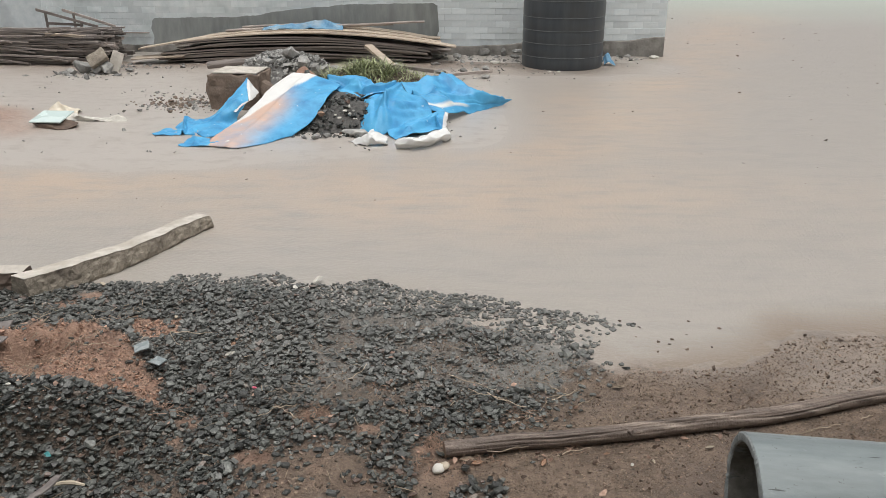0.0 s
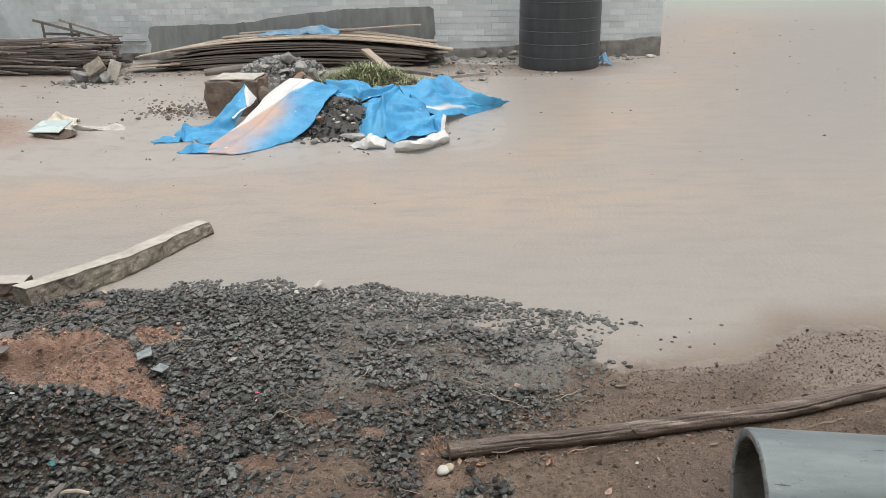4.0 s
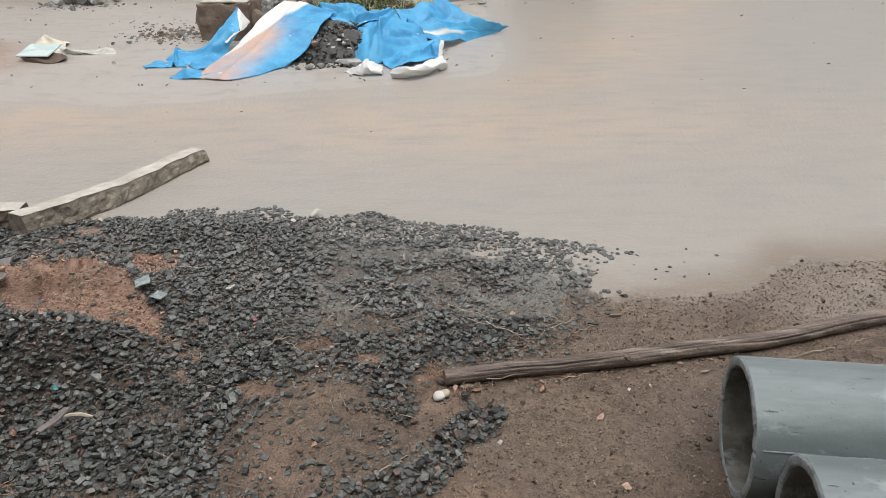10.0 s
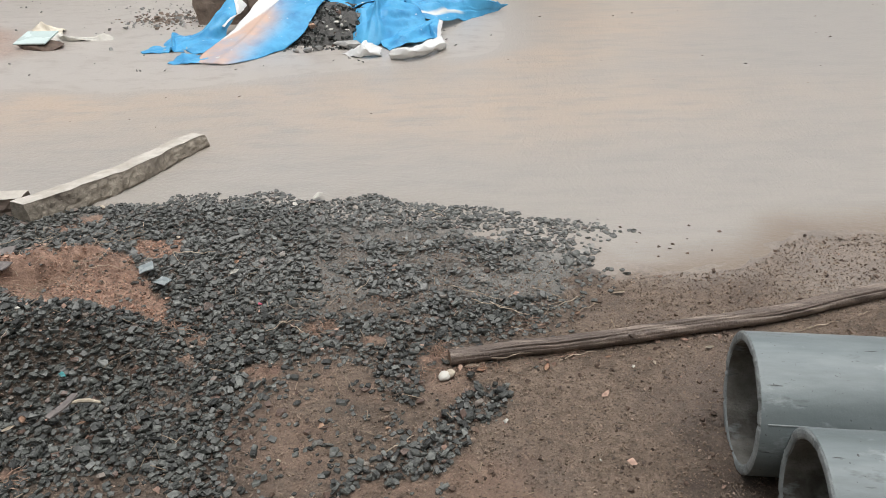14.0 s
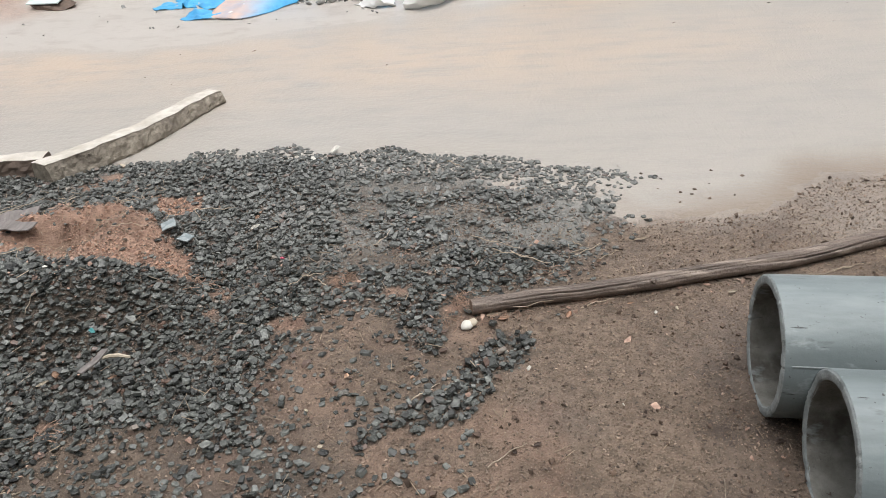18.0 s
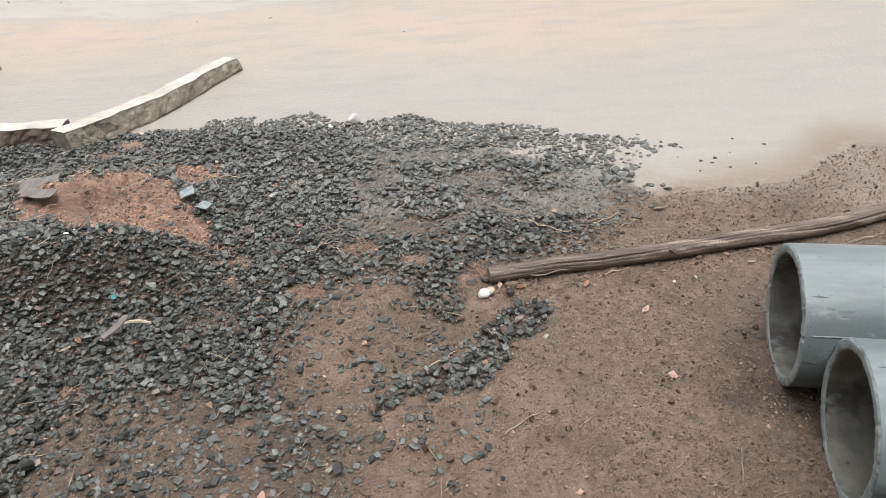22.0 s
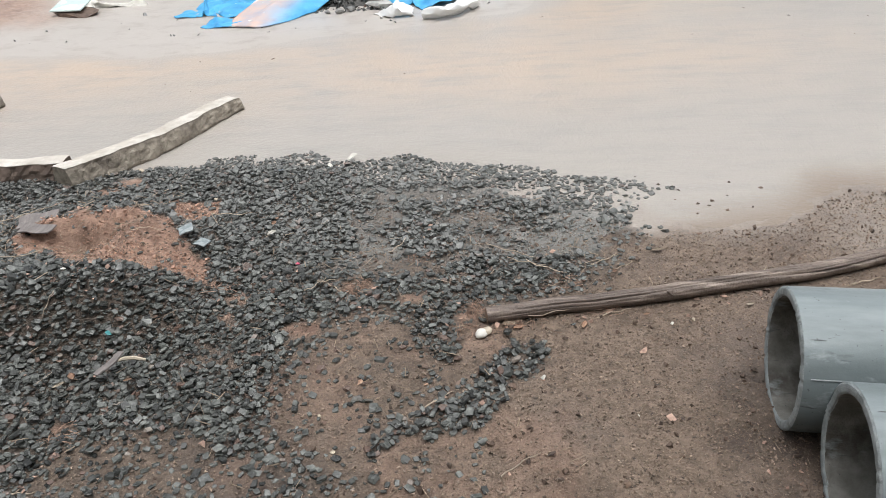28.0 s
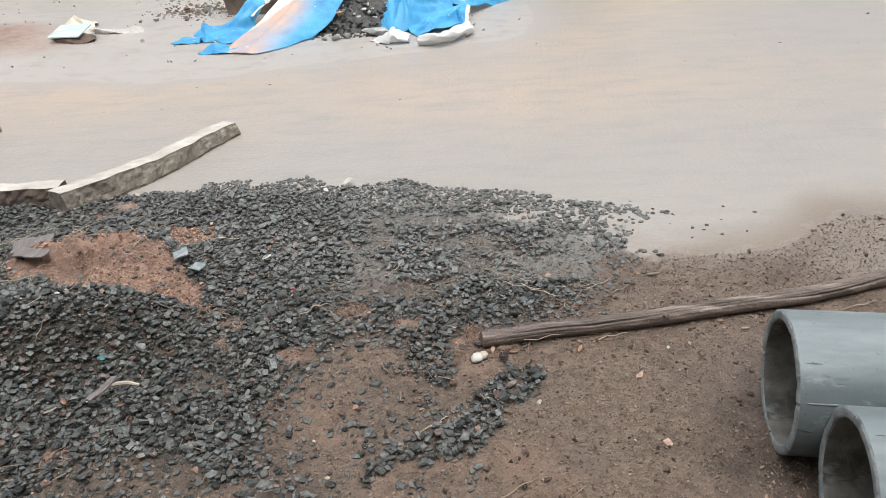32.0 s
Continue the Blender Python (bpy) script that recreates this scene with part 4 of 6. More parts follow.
bmesh.ops.recalc_face_normals(rb, faces=rb.faces[:])
part("render_patch", rb, M_RENDER, wall, "bare grey cement render with a ragged edge")

lw = bmesh.new()
prev = None
for i in range(41):
    z = 0.02 + 2.1 * i / 40
    r = [lw.verts.new((-LEN + 0.02, -0.011, z)), lw.verts.new((-9.6, -0.012 + 0.002 * noise.noise(Vector((0, z * 5, 1))), z)),
         lw.verts.new((-8.95 + 0.10 * noise.noise(Vector((3, z * 4, 0))) + 0.05 * noise.noise(Vector((9, z * 13, 0))), -0.009, z)), lw.verts.new((-8.9, 0.004, z))]
    if prev:
        for k in range(3):
            lw.faces.new((prev[k], prev[k + 1], r[k + 1], r[k]))
    prev = r
bmesh.ops.recalc_face_normals(lw, faces=lw.faces[:])
part("plaster_coat", lw, M_MORTAR, wall, "smooth whitewashed plaster")
for s0, s1, zz in ((-9.18, -8.82, 0.945), (-9.75, -9.42, 0.965)):
    part("ledge", box_bm(s1 - s0, 0.05, 0.022, 0.004, 2, ((s0 + s1) / 2, -0.035, zz)), M_WHITE, wall, "white ledge")
# dark strip put in for the shadowed gap at the wall's plinth step
gap_strip = part("ledge", box_bm(0.72, 0.03, 0.016, 0.003, 2, (-7.70, -0.03, 0.262)), M_WOOD, wall, "dark strip for the shadowed plinth gap")

# ---------- drapes ----------
def drape(name, net, parent, n=30, m=30, wrinkle=0.012, wscale=9.0, seed=0.0, white=None, mud=None, thick=0.004, mat=None, label="", creases=9):
    """A cloth skin through a small net of handles, with wrinkles, a rolled edge and thickness."""
    P = np.array(net, float)

    def curve(p, count):
        k = len(p)
        if k == 2:
            return np.array([p[0] + (p[1] - p[0]) * t for t in np.linspace(0, 1, count)])
        ext = np.concatenate([[2 * p[0] - p[1]], p, [2 * p[-1] - p[-2]]])
        out = []
        for t in np.linspace(0, k - 1 - 1e-9, count):
            i = int(t)
            f = t - i
            a, b, c, d = ext[i], ext[i + 1], ext[i + 2], ext[i + 3]
            out.append(0.5 * (2 * b + (c - a) * f + (2 * a - 5 * b + 4 * c - d) * f ** 2 + (3 * b - a - 3 * c + d) * f ** 3))
        return np.array(out)
    cols = np.stack([curve(P[:, j], n) for j in range(P.shape[1])], 1)
    G = np.stack([curve(cols[i], m) for i in range(n)], 0)
    u = np.linspace(0, 1, m)[None, :].repeat(n, 0)
    v = np.linspace(0, 1, n)[:, None].repeat(m, 1)
    rc = random.Random(int(seed * 10) + 3)
    for _ in range(creases):
        an, off = rc.uniform(0, math.pi), rc.uniform(0.15, 0.85)
        dist = (u - 0.5) * math.cos(an) + (v - 0.5) * math.sin(an) - (off - 0.5)
        wd, am = rc.uniform(0.05, 0.14), rc.uniform(-0.5, 1.0) * wrinkle * 2.2
        G[:, :, 2] += am * np.clip(1 - np.abs(dist) / wd, 0, 1) * (0.4 + 0.6 * np.sin(math.pi * v))
    for i in range(n):
        for j in range(m):
            q = Vector(G[i, j]) * wscale + Vector((seed, seed * 1.3, 0))
            w = wrinkle * (noise.noise(q) + 0.7 * abs(noise.noise(q * 0.55 + Vector((4, 4, 4)))) + 0.4 * noise.noise(q * 2.3))
            G[i, j, 2] = max(G[i, j, 2] + w, 0.007)
            G[i, j, 1] += 0.5 * wrinkle * noise.noise(q * 0.8 + Vector((8, 0, 0)))
            if j in (0, m - 1) or i in (0, n - 1):
                G[i, j, 0] += 0.012 * noise.noise(q * 2.0 + Vector((0, 3, 0)))
    idx = np.arange(n * m).reshape(n, m)
    q = np.stack([idx[:-1, :-1], idx[1:, :-1], idx[1:, 1:], idx[:-1, 1:]], -1).reshape(-1, 4)
    att = {"white": (white(u, v) if white else u * 0).ravel(), "mud": (mud(u, v) if mud else u * 0).ravel()}
    ob = mesh_object(name, G.reshape(-1, 3), q, mat or M_TARP, att, True)
    mod = ob.modifiers.new("thickness", 'SOLIDIFY')
    mod.thickness = thick
    mod.offset = 0
    ob.parent = parent
    if label:
        ob["label"] = label
    return ob


STRIP = [
    [(-1.55, 7.15, 0.35), (-1.34, 7.10, 0.33), (-1.08, 6.95, 0.27)],
    [(-1.71, 6.85, 0.24), (-1.43, 6.75, 0.24), (-1.15, 6.60, 0.21)],
    [(-1.84, 6.35, 0.10), (-1.53, 6.25, 0.11), (-1.24, 6.30, 0.09)],
    [(-2.00, 5.79, 0.01), (-1.68, 5.71, 0.01), (-1.36, 6.09, 0.01)],
]
FLAP = [
    [(-1.92, 6.95, 0.33), (-1.91, 6.94, 0.31), (-1.90, 6.92, 0.29)],
    [(-2.07, 6.74, 0.16), (-1.95, 6.68, 0.21), (-1.86, 6.68, 0.19)],
    [(-2.17, 6.58, 0.06), (-2.01, 6.50, 0.14), (-1.92, 6.54, 0.07)],
    [(-2.31, 6.50, 0.03), (-2.12, 6.38, 0.04), (-1.92, 6.42, 0.01)],
    [(-2.28, 6.32, 0.01), (-2.09, 6.08, 0.01), (-1.88, 6.02, 0.01)],
]
TAIL = [
    [(-2.16, 6.56, 0.05), (-2.26, 6.46, 0.03), (-2.24, 6.30, 0.02), (-2.16, 6.12, 0.01)],
    [(-2.35, 6.55, 0.04), (-2.35, 6.46, 0.05), (-2.29, 6.30, 0.01), (-2.25, 6.13, 0.01)],
    [(-2.41, 6.48, 0.01), (-2.40, 6.42, 0.02), (-2.36, 6.23, 0.01), (-2.32, 6.11, 0.01)],
    [(-2.56, 6.20, 0.01), (-2.55, 6.18, 0.01), (-2.52, 6.14, 0.01), (-2.49, 6.10, 0.01)],
]
LINING = [
    [(-1.92, 6.95, 0.33), (-1.87, 6.92, 0.27), (-1.81, 6.90, 0.21)],
    [(-1.89, 6.80, 0.26), (-1.85, 6.78, 0.23), (-1.82, 6.80, 0.20)],
    [(-1.85, 6.67, 0.19), (-1.84, 6.67, 0.18), (-1.83, 6.72, 0.18)],
]
CUFF = [
    [(-2.04, 6.70, 0.15), (-1.92, 6.62, 0.16), (-1.83, 6.66, 0.19)],
    [(-1.98, 6.58, 0.13), (-1.94, 6.55, 0.13), (-1.89, 6.60, 0.15)],
    [(-1.93, 6.50, 0.12), (-1.92, 6.50, 0.12), (-1.92, 6.54, 0.13)],
]
BACK = [
    [(-1.28, 7.20, 0.27), (-0.95, 7.32, 0.29), (-0.78, 7.10, 0.26), (-0.56, 6.95, 0.29)],
    [(-1.20, 7.05, 0.25), (-0.93, 6.98, 0.25), (-0.81, 6.90, 0.22), (-0.56, 6.88, 0.27)],
    [(-1.11, 6.90, 0.24), (-0.95, 6.78, 0.20), (-0.84, 6.74, 0.20), (-0.58, 6.82, 0.26)],
]
FRONT = [
    [(-0.65, 6.86, 0.26), (-0.55, 6.86, 0.30), (-0.52, 6.85, 0.28), (-0.47, 6.80, 0.23)],
    [(-0.80, 6.68, 0.20), (-0.66, 6.60, 0.24), (-0.54, 6.56, 0.22), (-0.35, 6.72, 0.19)],
    [(-0.86, 6.48, 0.12), (-0.72, 6.36, 0.16), (-0.55, 6.34, 0.15), (-0.25, 6.56, 0.13)],
    [(-0.86, 6.27, 0.01), (-0.73, 6.11, 0.01), (-0.58, 6.17, 0.01), (-0.27, 6.38, 0.07)],
]
FOLD = [
    [(-0.40, 6.36, 0.09), (-0.29, 6.42, 0.10), (-0.19, 6.50, 0.13)],
    [(-0.60, 6.20, 0.04), (-0.39, 6.24, 0.07), (-0.19, 6.40, 0.06)],
    [(-0.52, 5.98, 0.01), (-0.38, 6.05, 0.04), (-0.16, 6.22, 0.04)],
]
CORNER = [
    [(-0.20, 6.50, 0.13), (-0.15, 6.52, 0.13), (-0.10, 6.52, 0.12)],
    [(-0.21, 6.40, 0.09), (-0.16, 6.36, 0.09), (-0.12, 6.42, 0.07)],
    [(-0.19, 6.24, 0.04), (-0.16, 6.16, 0.04), (-0.13, 6.20, 0.03)],
]
WING = [
    [(-0.53, 6.92, 0.29), (-0.35, 7.10, 0.29), (-0.16, 7.35, 0.30), (-0.09, 7.40, 0.27)],
    [(-0.48, 6.82, 0.23), (-0.32, 6.92, 0.23), (-0.12, 7.15, 0.22), (0.17, 7.32, 0.14)],
    [(-0.41, 6.74, 0.19), (-0.26, 6.82, 0.18), (-0.07, 6.96, 0.14), (0.33, 7.26, 0.09)],
    [(-0.32, 6.58, 0.15), (-0.15, 6.60, 0.11), (0.10, 6.99, 0.01), (0.50, 7.51, 0.01)],
]
SCRAP_EDGE = [
    [(-2.14, 5.99, 0.03), (-1.94, 5.91, 0.03), (-1.79, 5.83, 0.03)],
    [(-2.19, 5.77, 0.01), (-2.04, 5.75, 0.01), (-1.89, 5.76, 0.01)],
]
HEM = [
    [(-0.72, 6.06, 0.06), (-0.66, 5.98, 0.07), (-0.57, 5.94, 0.05)],
    [(-0.80, 6.00, 0.03), (-0.71, 5.80, 0.06), (-0.57, 5.80, 0.04)],
    [(-0.88, 5.92, 0.01), (-0.74, 5.79, 0.01), (-0.56, 5.83, 0.01)],
]
ROLL = [
    [(-0.47, 5.72, 0.07), (-0.30, 5.85, 0.075), (-0.11, 6.09, 0.09)],
    [(-0.50, 5.70, 0.05), (-0.30, 5.68, 0.07), (-0.08, 5.94, 0.07)],
    [(-0.49, 5.72, 0.01), (-0.29, 5.75, 0.01), (-0.07, 6.02, 0.01)],
]

tarp = empty("tarpaulin")
drape("sheet", STRIP, tarp, 60, 44, 0.012, 4, 1.0, white=lambda u, v: smooth(0.56 * (1 - v / 0.80) - u, 0, 0.03),
      mud=lambda u, v: 1.3 * smooth(v, 0.12, 0.60) * smooth(0.78 - u, 0, 0.55), label="mud-washed blue strip with a white border", creases=5)
drape("sheet", FLAP, tarp, 60, 60, 0.020, 6, 2.0, label="folded blue corner", creases=5)
drape("sheet", TAIL, tarp, 50, 50, 0.018, 9, 2.6, label="crumpled blue tail", creases=7)
drape("lining", LINING, tarp, 30, 30, 0.006, 8, 2.2, white=lambda u, v: u * 0 + 1, label="white underside", creases=3)
drape("lining", CUFF, tarp, 30, 30, 0.006, 8, 2.4, white=lambda u, v: u * 0 + 1, label="white underside", creases=3)
drape("sheet", BACK, tarp, 44, 60, 0.028, 7, 3.0, label="sagging blue sheet", creases=10)
drape("sheet", FRONT, tarp, 60, 60, 0.025, 5, 4.0, label="blue sheet hanging over the heap", creases=9)
drape("sheet", WING, tarp, 60, 60, 0.029, 6, 5.0, white=lambda u, v: smooth(v - 0.78 - 0.08 * u, 0, 0.03) * smooth(0.90 - v, 0, 0.03) * smooth(0.72 - u, 0, 0.05), label="blue sheet spread to a point", creases=6)
drape("fold", FOLD, tarp, 30, 40, 0.014, 8, 6.0, label="blue fold", creases=6)
drape("fold", CORNER, tarp, 26, 26, 0.010, 10, 6.5, white=lambda u, v: smooth(u - 0.62, 0, 0.05), label="upturned blue corner", creases=4)
drape("torn_edge", SCRAP_EDGE, tarp, 16, 20, 0.012, 14, 7.0, white=lambda u, v: smooth(u - 0.75, 0, 0.1), label="ragged blue edge")
drape("hem", HEM, tarp, 22, 26, 0.016, 14, 8.0, white=lambda u, v: u * 0 + 1, label="white folded underside")
drape("rolled_hem", ROLL, tarp, 22, 30, 0.014, 12, 9.0, white=lambda u, v: u * 0 + 1, label="white rolled underside")
tagged(tarp, "crumpled blue tarpaulin with white underside over a rubble heap", "tarpaulin")

# heap under the sheet
def mound(name, cx, cy, rx, ry, h, mat, words, cat, seed, n=40):
    bm = bmesh.new()
    rows = []
    for i in range(n + 1):
        row = []
        for j in range(n + 1):
            u, v = 2 * i / n - 1, 2 * j / n - 1
            k = max(0.0, 1 - (u * u + v * v)) ** 0.8
            x, y = cx + u * rx, cy + v * ry
            z = h * k * (1 + 0.35 * noise.noise(Vector((x * 4, y * 4, seed)))) + 0.03 * k * noise.noise(Vector((x * 17, y * 17, seed))) + float(height(x, y)) - 0.012
            row.append(bm.verts.new((x, y, z)))
        rows.append(row)
    for i in range(n):
        for j in range(n):
            bm.faces.new((rows[i][j], rows[i + 1][j], rows[i + 1][j + 1], rows[i][j + 1]))
    ob = part(name, bm, mat, smooth=True)
    return tagged(ob, words, cat, kind="stuff")


mound("rubble_heap", -0.95, 6.75, 0.85, 0.55, 0.20, M_DUST, "dark heap of rubble and dust under the tarpaulin", "rubble", 1.0)
rr = np.random.RandomState(12)
hx, hy = rr.uniform(-1.38, -0.75, 420), rr.uniform(6.05, 6.85, 420)
hz = 0.20 * np.clip(1 - ((hx + 0.95) / 0.85) ** 2 - ((hy - 6.75) / 0.55) ** 2, 0, 1) ** 0.8
rub = scatter("rubble", hx, hy, hz + height(hx, hy), np.clip(rr.lognormal(math.log(0.035), 0.5, 420), 0.015, 0.10), hull_shapes(8, 9, 0.6, 10), M_STONE, 13)
tagged(rub, "dark broken stone spilling from under the tarpaulin", "rubble", kind="stuff")


def rocks(spec, mat, words, cat, group, seed):
    for k, (x, y, sx, sy, sz, lift) in enumerate(spec):
        ob = part(cat.replace(" ", "_"), rock_bm((sx, sy, sz), seed + k, 0.6, 20), mat)
        ob.matrix_world = pose(x, y, float(height(x, y)) + lift + sz * 0.36, 0, 0, (k * 67) % 180)
        tagged(ob, words, cat, group)


rocks([(-0.86, 6.10, 0.26, 0.14, 0.09, 0), (-1.16, 6.02, 0.10, 0.07, 0.05, 0), (-1.25, 6.03, 0.08, 0.05, 0.04, 0), (-1.08, 6.06, 0.09, 0.06, 0.05, 0)], M_STONE2,
      "flat grey broken stone lying at the foot of the heap", "stone", "stones by the heap", 200)
rocks([(-0.97, 6.38, 0.05, 0.03, 0.03, 0.14), (-0.92, 6.34, 0.06, 0.03, 0.035, 0.12), (-0.87, 6.27, 0.06, 0.04, 0.02, 0.10), (-1.00, 6.27, 0.05, 0.02, 0.02, 0.11),
       (-0.94, 6.44, 0.03, 0.025, 0.04, 0.16), (-1.04, 6.33, 0.03, 0.03, 0.02, 0.12), (-0.90, 6.40, 0.03, 0.02, 0.02, 0.14)], M_WHITE, "small white stone on the dark rubble heap", "stone", "white stones on the heap", 220)
rocks([(-1.17, 6.40, 0.08, 0.06, 0.06, 0.10)], M_LEAF, "pinkish brick fragment on the rubble heap", "brick fragment", "", 230)
rocks([(-1.42, 7.16, 0.07, 0.07, 0.06, 0.32)], M_STONE, "dark stone weighing down the white strip", "stone", "", 235)

# ---------- laterite block ----------
blk = empty("concrete_block", pose(-2.09, 7.30, 0, 0, 0, -4))
bb = box_bm(0.48, 0.40, 0.36, 0.012, 9, (0, 0, 0.155))
noise_shift(bb, 0.022, 9, 3)
part("body", bb, M_LATERITE, blk)
tb = box_bm(0.42, 0.37, 0.012, 0.004, 4, (0.015, 0.0, 0.348))
noise_shift(tb, 0.005, 8, 5)
part("top_slab", tb, M_CONC_TOP, blk, "pale smooth top")
kb = rock_bm((0.14, 0.2, 0.36), 77, 0.6, 40)
bmesh.ops.translate(kb, verts=kb.verts[:], vec=(-0.23, -0.10, 0.16))
noise_shift(kb, 0.02, 12, 1)
part("rough_face", kb, M_LATERITE, blk, "knobbly broken face")
kb = rock_bm((0.20, 0.18, 0.30), 78, 0.6, 40)
bmesh.ops.translate(kb, verts=kb.verts[:], vec=(0.27, -0.08, 0.14))
part("rough_face", kb, M_LATERITE, blk)
tagged(blk, "rough brown block with a pale flat top", "block")

# ---------- grey rubble pile behind ----------
mound("rubble_pile", -1.95, 8.65, 0.62, 0.45, 0.30, M_STONE2, "grey pile of broken concrete behind the block", "rubble", 4.0)
n = 950
ux, uy = rr.normal(0, 0.46, n), rr.normal(0, 0.46, n)
k = ux ** 2 + uy ** 2 < 1
ux, uy = ux[k], uy[k]
sx_, sy_ = -1.95 + ux * 0.66, 8.65 + uy * 0.48
sz_ = 0.32 * (1 - ux ** 2 - uy ** 2) ** 0.8
ob = scatter("broken_concrete", sx_, sy_, sz_ + height(sx_, sy_), np.clip(rr.lognormal(math.log(0.05), 0.5, len(ux)), 0.02, 0.17), hull_shapes(10, 15, 0.6, 11), M_STONE2, 14)
tagged(ob, "grey broken concrete lumps heaped behind the tarpaulin", "rubble", kind="stuff")
rocks([(-1.86, 8.50, 0.22, 0.2, 0.15, 0.28), (-1.70, 8.42, 0.24, 0.2, 0.16, 0.18), (-1.58, 8.40, 0.2, 0.18, 0.18, 0.08)], M_STONE2, "large grey lump on the rubble pile", "stone", "lumps on the pile", 240)
cl = [[(-1.80, 8.10, 0.05), (-1.64, 8.14, 0.10), (-1.5, 8.1, 0.05), (-1.36, 8.0, 0.03)], [(-1.80, 7.98, 0.10), (-1.62, 8.0, 0.24), (-1.48, 7.95, 0.14), (-1.30, 7.86, 0.07)],
      [(-1.80, 7.86, 0.03), (-1.62, 7.84, 0.08), (-1.45, 7.78, 0.05), (-1.26, 7.74, 0.03)]]
rag = empty("rag")
drape("cloth", cl, rag, 22, 28, 0.012, 12, 11.0, mat=M_RAG)
tagged(rag, "crumpled brown rag beside the rubble pile", "rag")

# ---------- grass tuft ----------
gv, gf = [], []
for i in range(1500):
    x, y = rr.normal(-0.95, 0.36), rr.normal(8.2, 0.26)
    b = float(height(x, y)) + 0.22 * math.exp(-((x + 0.95) / 0.5) ** 2 - ((y - 8.2) / 0.4) ** 2)
    ln, an, bend = rr.uniform(0.10, 0.26), rr.uniform(0, 6.283), rr.uniform(0.7, 1.5)
    w = rr.uniform(0.006, 0.012)
    dxv, dyv = math.cos(an), math.sin(an)
    k0 = len(gv)
    for s in (0, 0.4, 0.75, 1.0):
        lean = bend * s * s
        cxp, cyp, czp = x + dxv * ln * lean * 0.7, y + dyv * ln * lean * 0.7, b - 0.02 + ln * (s - 0.45 * bend * s * s)
        ww = w * (1 - s * 0.9)
        gv += [(cxp - dyv * ww, cyp + dxv * ww, czp), (cxp + dyv * ww, cyp - dxv * ww, czp)]
    gf += [(k0 + 2 * q, k0 + 2 * q + 1, k0 + 2 * q + 3, k0 + 2 * q + 2) for q in range(3)]
gob = mesh_object("grass", np.array(gv), np.array(gf), M_GRASS)
tagged(gob, "wet yellowish-green grass tuft behind the tarpaulin", "grass", kind="stuff")
mound("grass_hummock", -0.95, 8.25, 0.7, 0.5, 0.22, M_CLOD, "dark earth hummock under the grass", "earth", 6.0)

# ---------- stacked timber ----------
def plank(parent, a, b, w, t, mat, name="plank", sag=0.0, label="", rough=0.004):
    a, b = Vector(a), Vector(b)
    d = b - a
    n = 10
    bm = bmesh.new()
    side = Vector((-d.y, d.x, 0)).normalized() * (w / 2)
    prev = None
    sd = a.x * 3 + b.y
    for i in range(n + 1):
        s = i / n
        c = a + d * s + Vector((0, 0, sag * 4 * s * (1 - s) + rough * noise.noise(Vector((s * 4, sd, 0)))))
        r = [bm.verts.new(c + side + Vector((0, 0, -t / 2))), bm.verts.new(c - side + Vector((0, 0, -t / 2))), bm.verts.new(c - side + Vector((0, 0, t / 2))), bm.verts.new(c + side + Vector((0, 0, t / 2)))]
        if prev:
            for k in range(4):
                bm.faces.new((prev[k], prev[(k + 1) % 4], r[(k + 1) % 4], r[k]))
        else:
            bm.faces.new(r)
        prev = r
    bm.faces.new(prev[::-1])
    bmesh.ops.recalc_face_normals(bm, faces=bm.faces[:])
    return part(name, bm, mat, parent, label)


stack = empty("wood_stack")
rw = random.Random(31)
for layer in range(9):
    z = 0.03 + layer * 0.041
    for k in range(8):
        y = 10.0 + k * 0.085 + rw.uniform(-0.03, 0.03)
        x0, x1 = -7.4 + rw.uniform(-0.3, 0.5), -4.45 - layer * 0.012 + rw.uniform(-0.18, 0.08)
        if k > 1 and layer < 7 and rw.random() < 0.45:
            continue
        plank(stack, (x0, y, z + rw.uniform(-0.008, 0.008)), (x1, y + rw.uniform(-0.05, 0.05), z + rw.uniform(-0.012, 0.012)), rw.uniform(0.06, 0.10), rw.uniform(0.026, 0.042), M_WOOD)
for k in range(6):
    x0 = -6.2 + rw.uniform(0, 1.2)
    plank(stack, (x0, 10.0 + rw.uniform(0, 0.4), 0.40), (x0 + rw.uniform(0.6, 1.2), 10.0 + rw.uniform(0, 0.4), 0.41 + rw.uniform(-0.02, 0.03)), 0.05, 0.02, M_WOOD)
for k in range(150):
    x0 = rw.uniform(-7.2, -4.9)
    ln_ = rw.uniform(0.5, 1.7)
    x1 = min(x0 + ln_, -4.42 + rw.uniform(-0.1, 0.12))
    z0 = rw.uniform(0.04, 0.40)
    y0 = rw.uniform(9.90, 9.98) + max(0, z0 - 0.3) * 1.5
    z1 = max(0.03, min(0.44, z0 + rw.gauss(-0.01, 0.075)))
    plank(stack, (x0, y0, z0), (x1, y0 + rw.uniform(-0.22, 0.06), z1), rw.uniform(0.015, 0.05), rw.uniform(0.007, 0.020), M_WOOD if rw.random() < 0.8 else M_PLY_DARK, "stick")
plank(stack, (-5.25, 9.92, 0.375), (-4.75, 9.90, 0.345), 0.05, 0.03, M_PLY, label="pale new batten")
tagged(stack, "stack of grey weathered planks and battens by the wall", "wood stack")
fr = empty("broken_trestle")
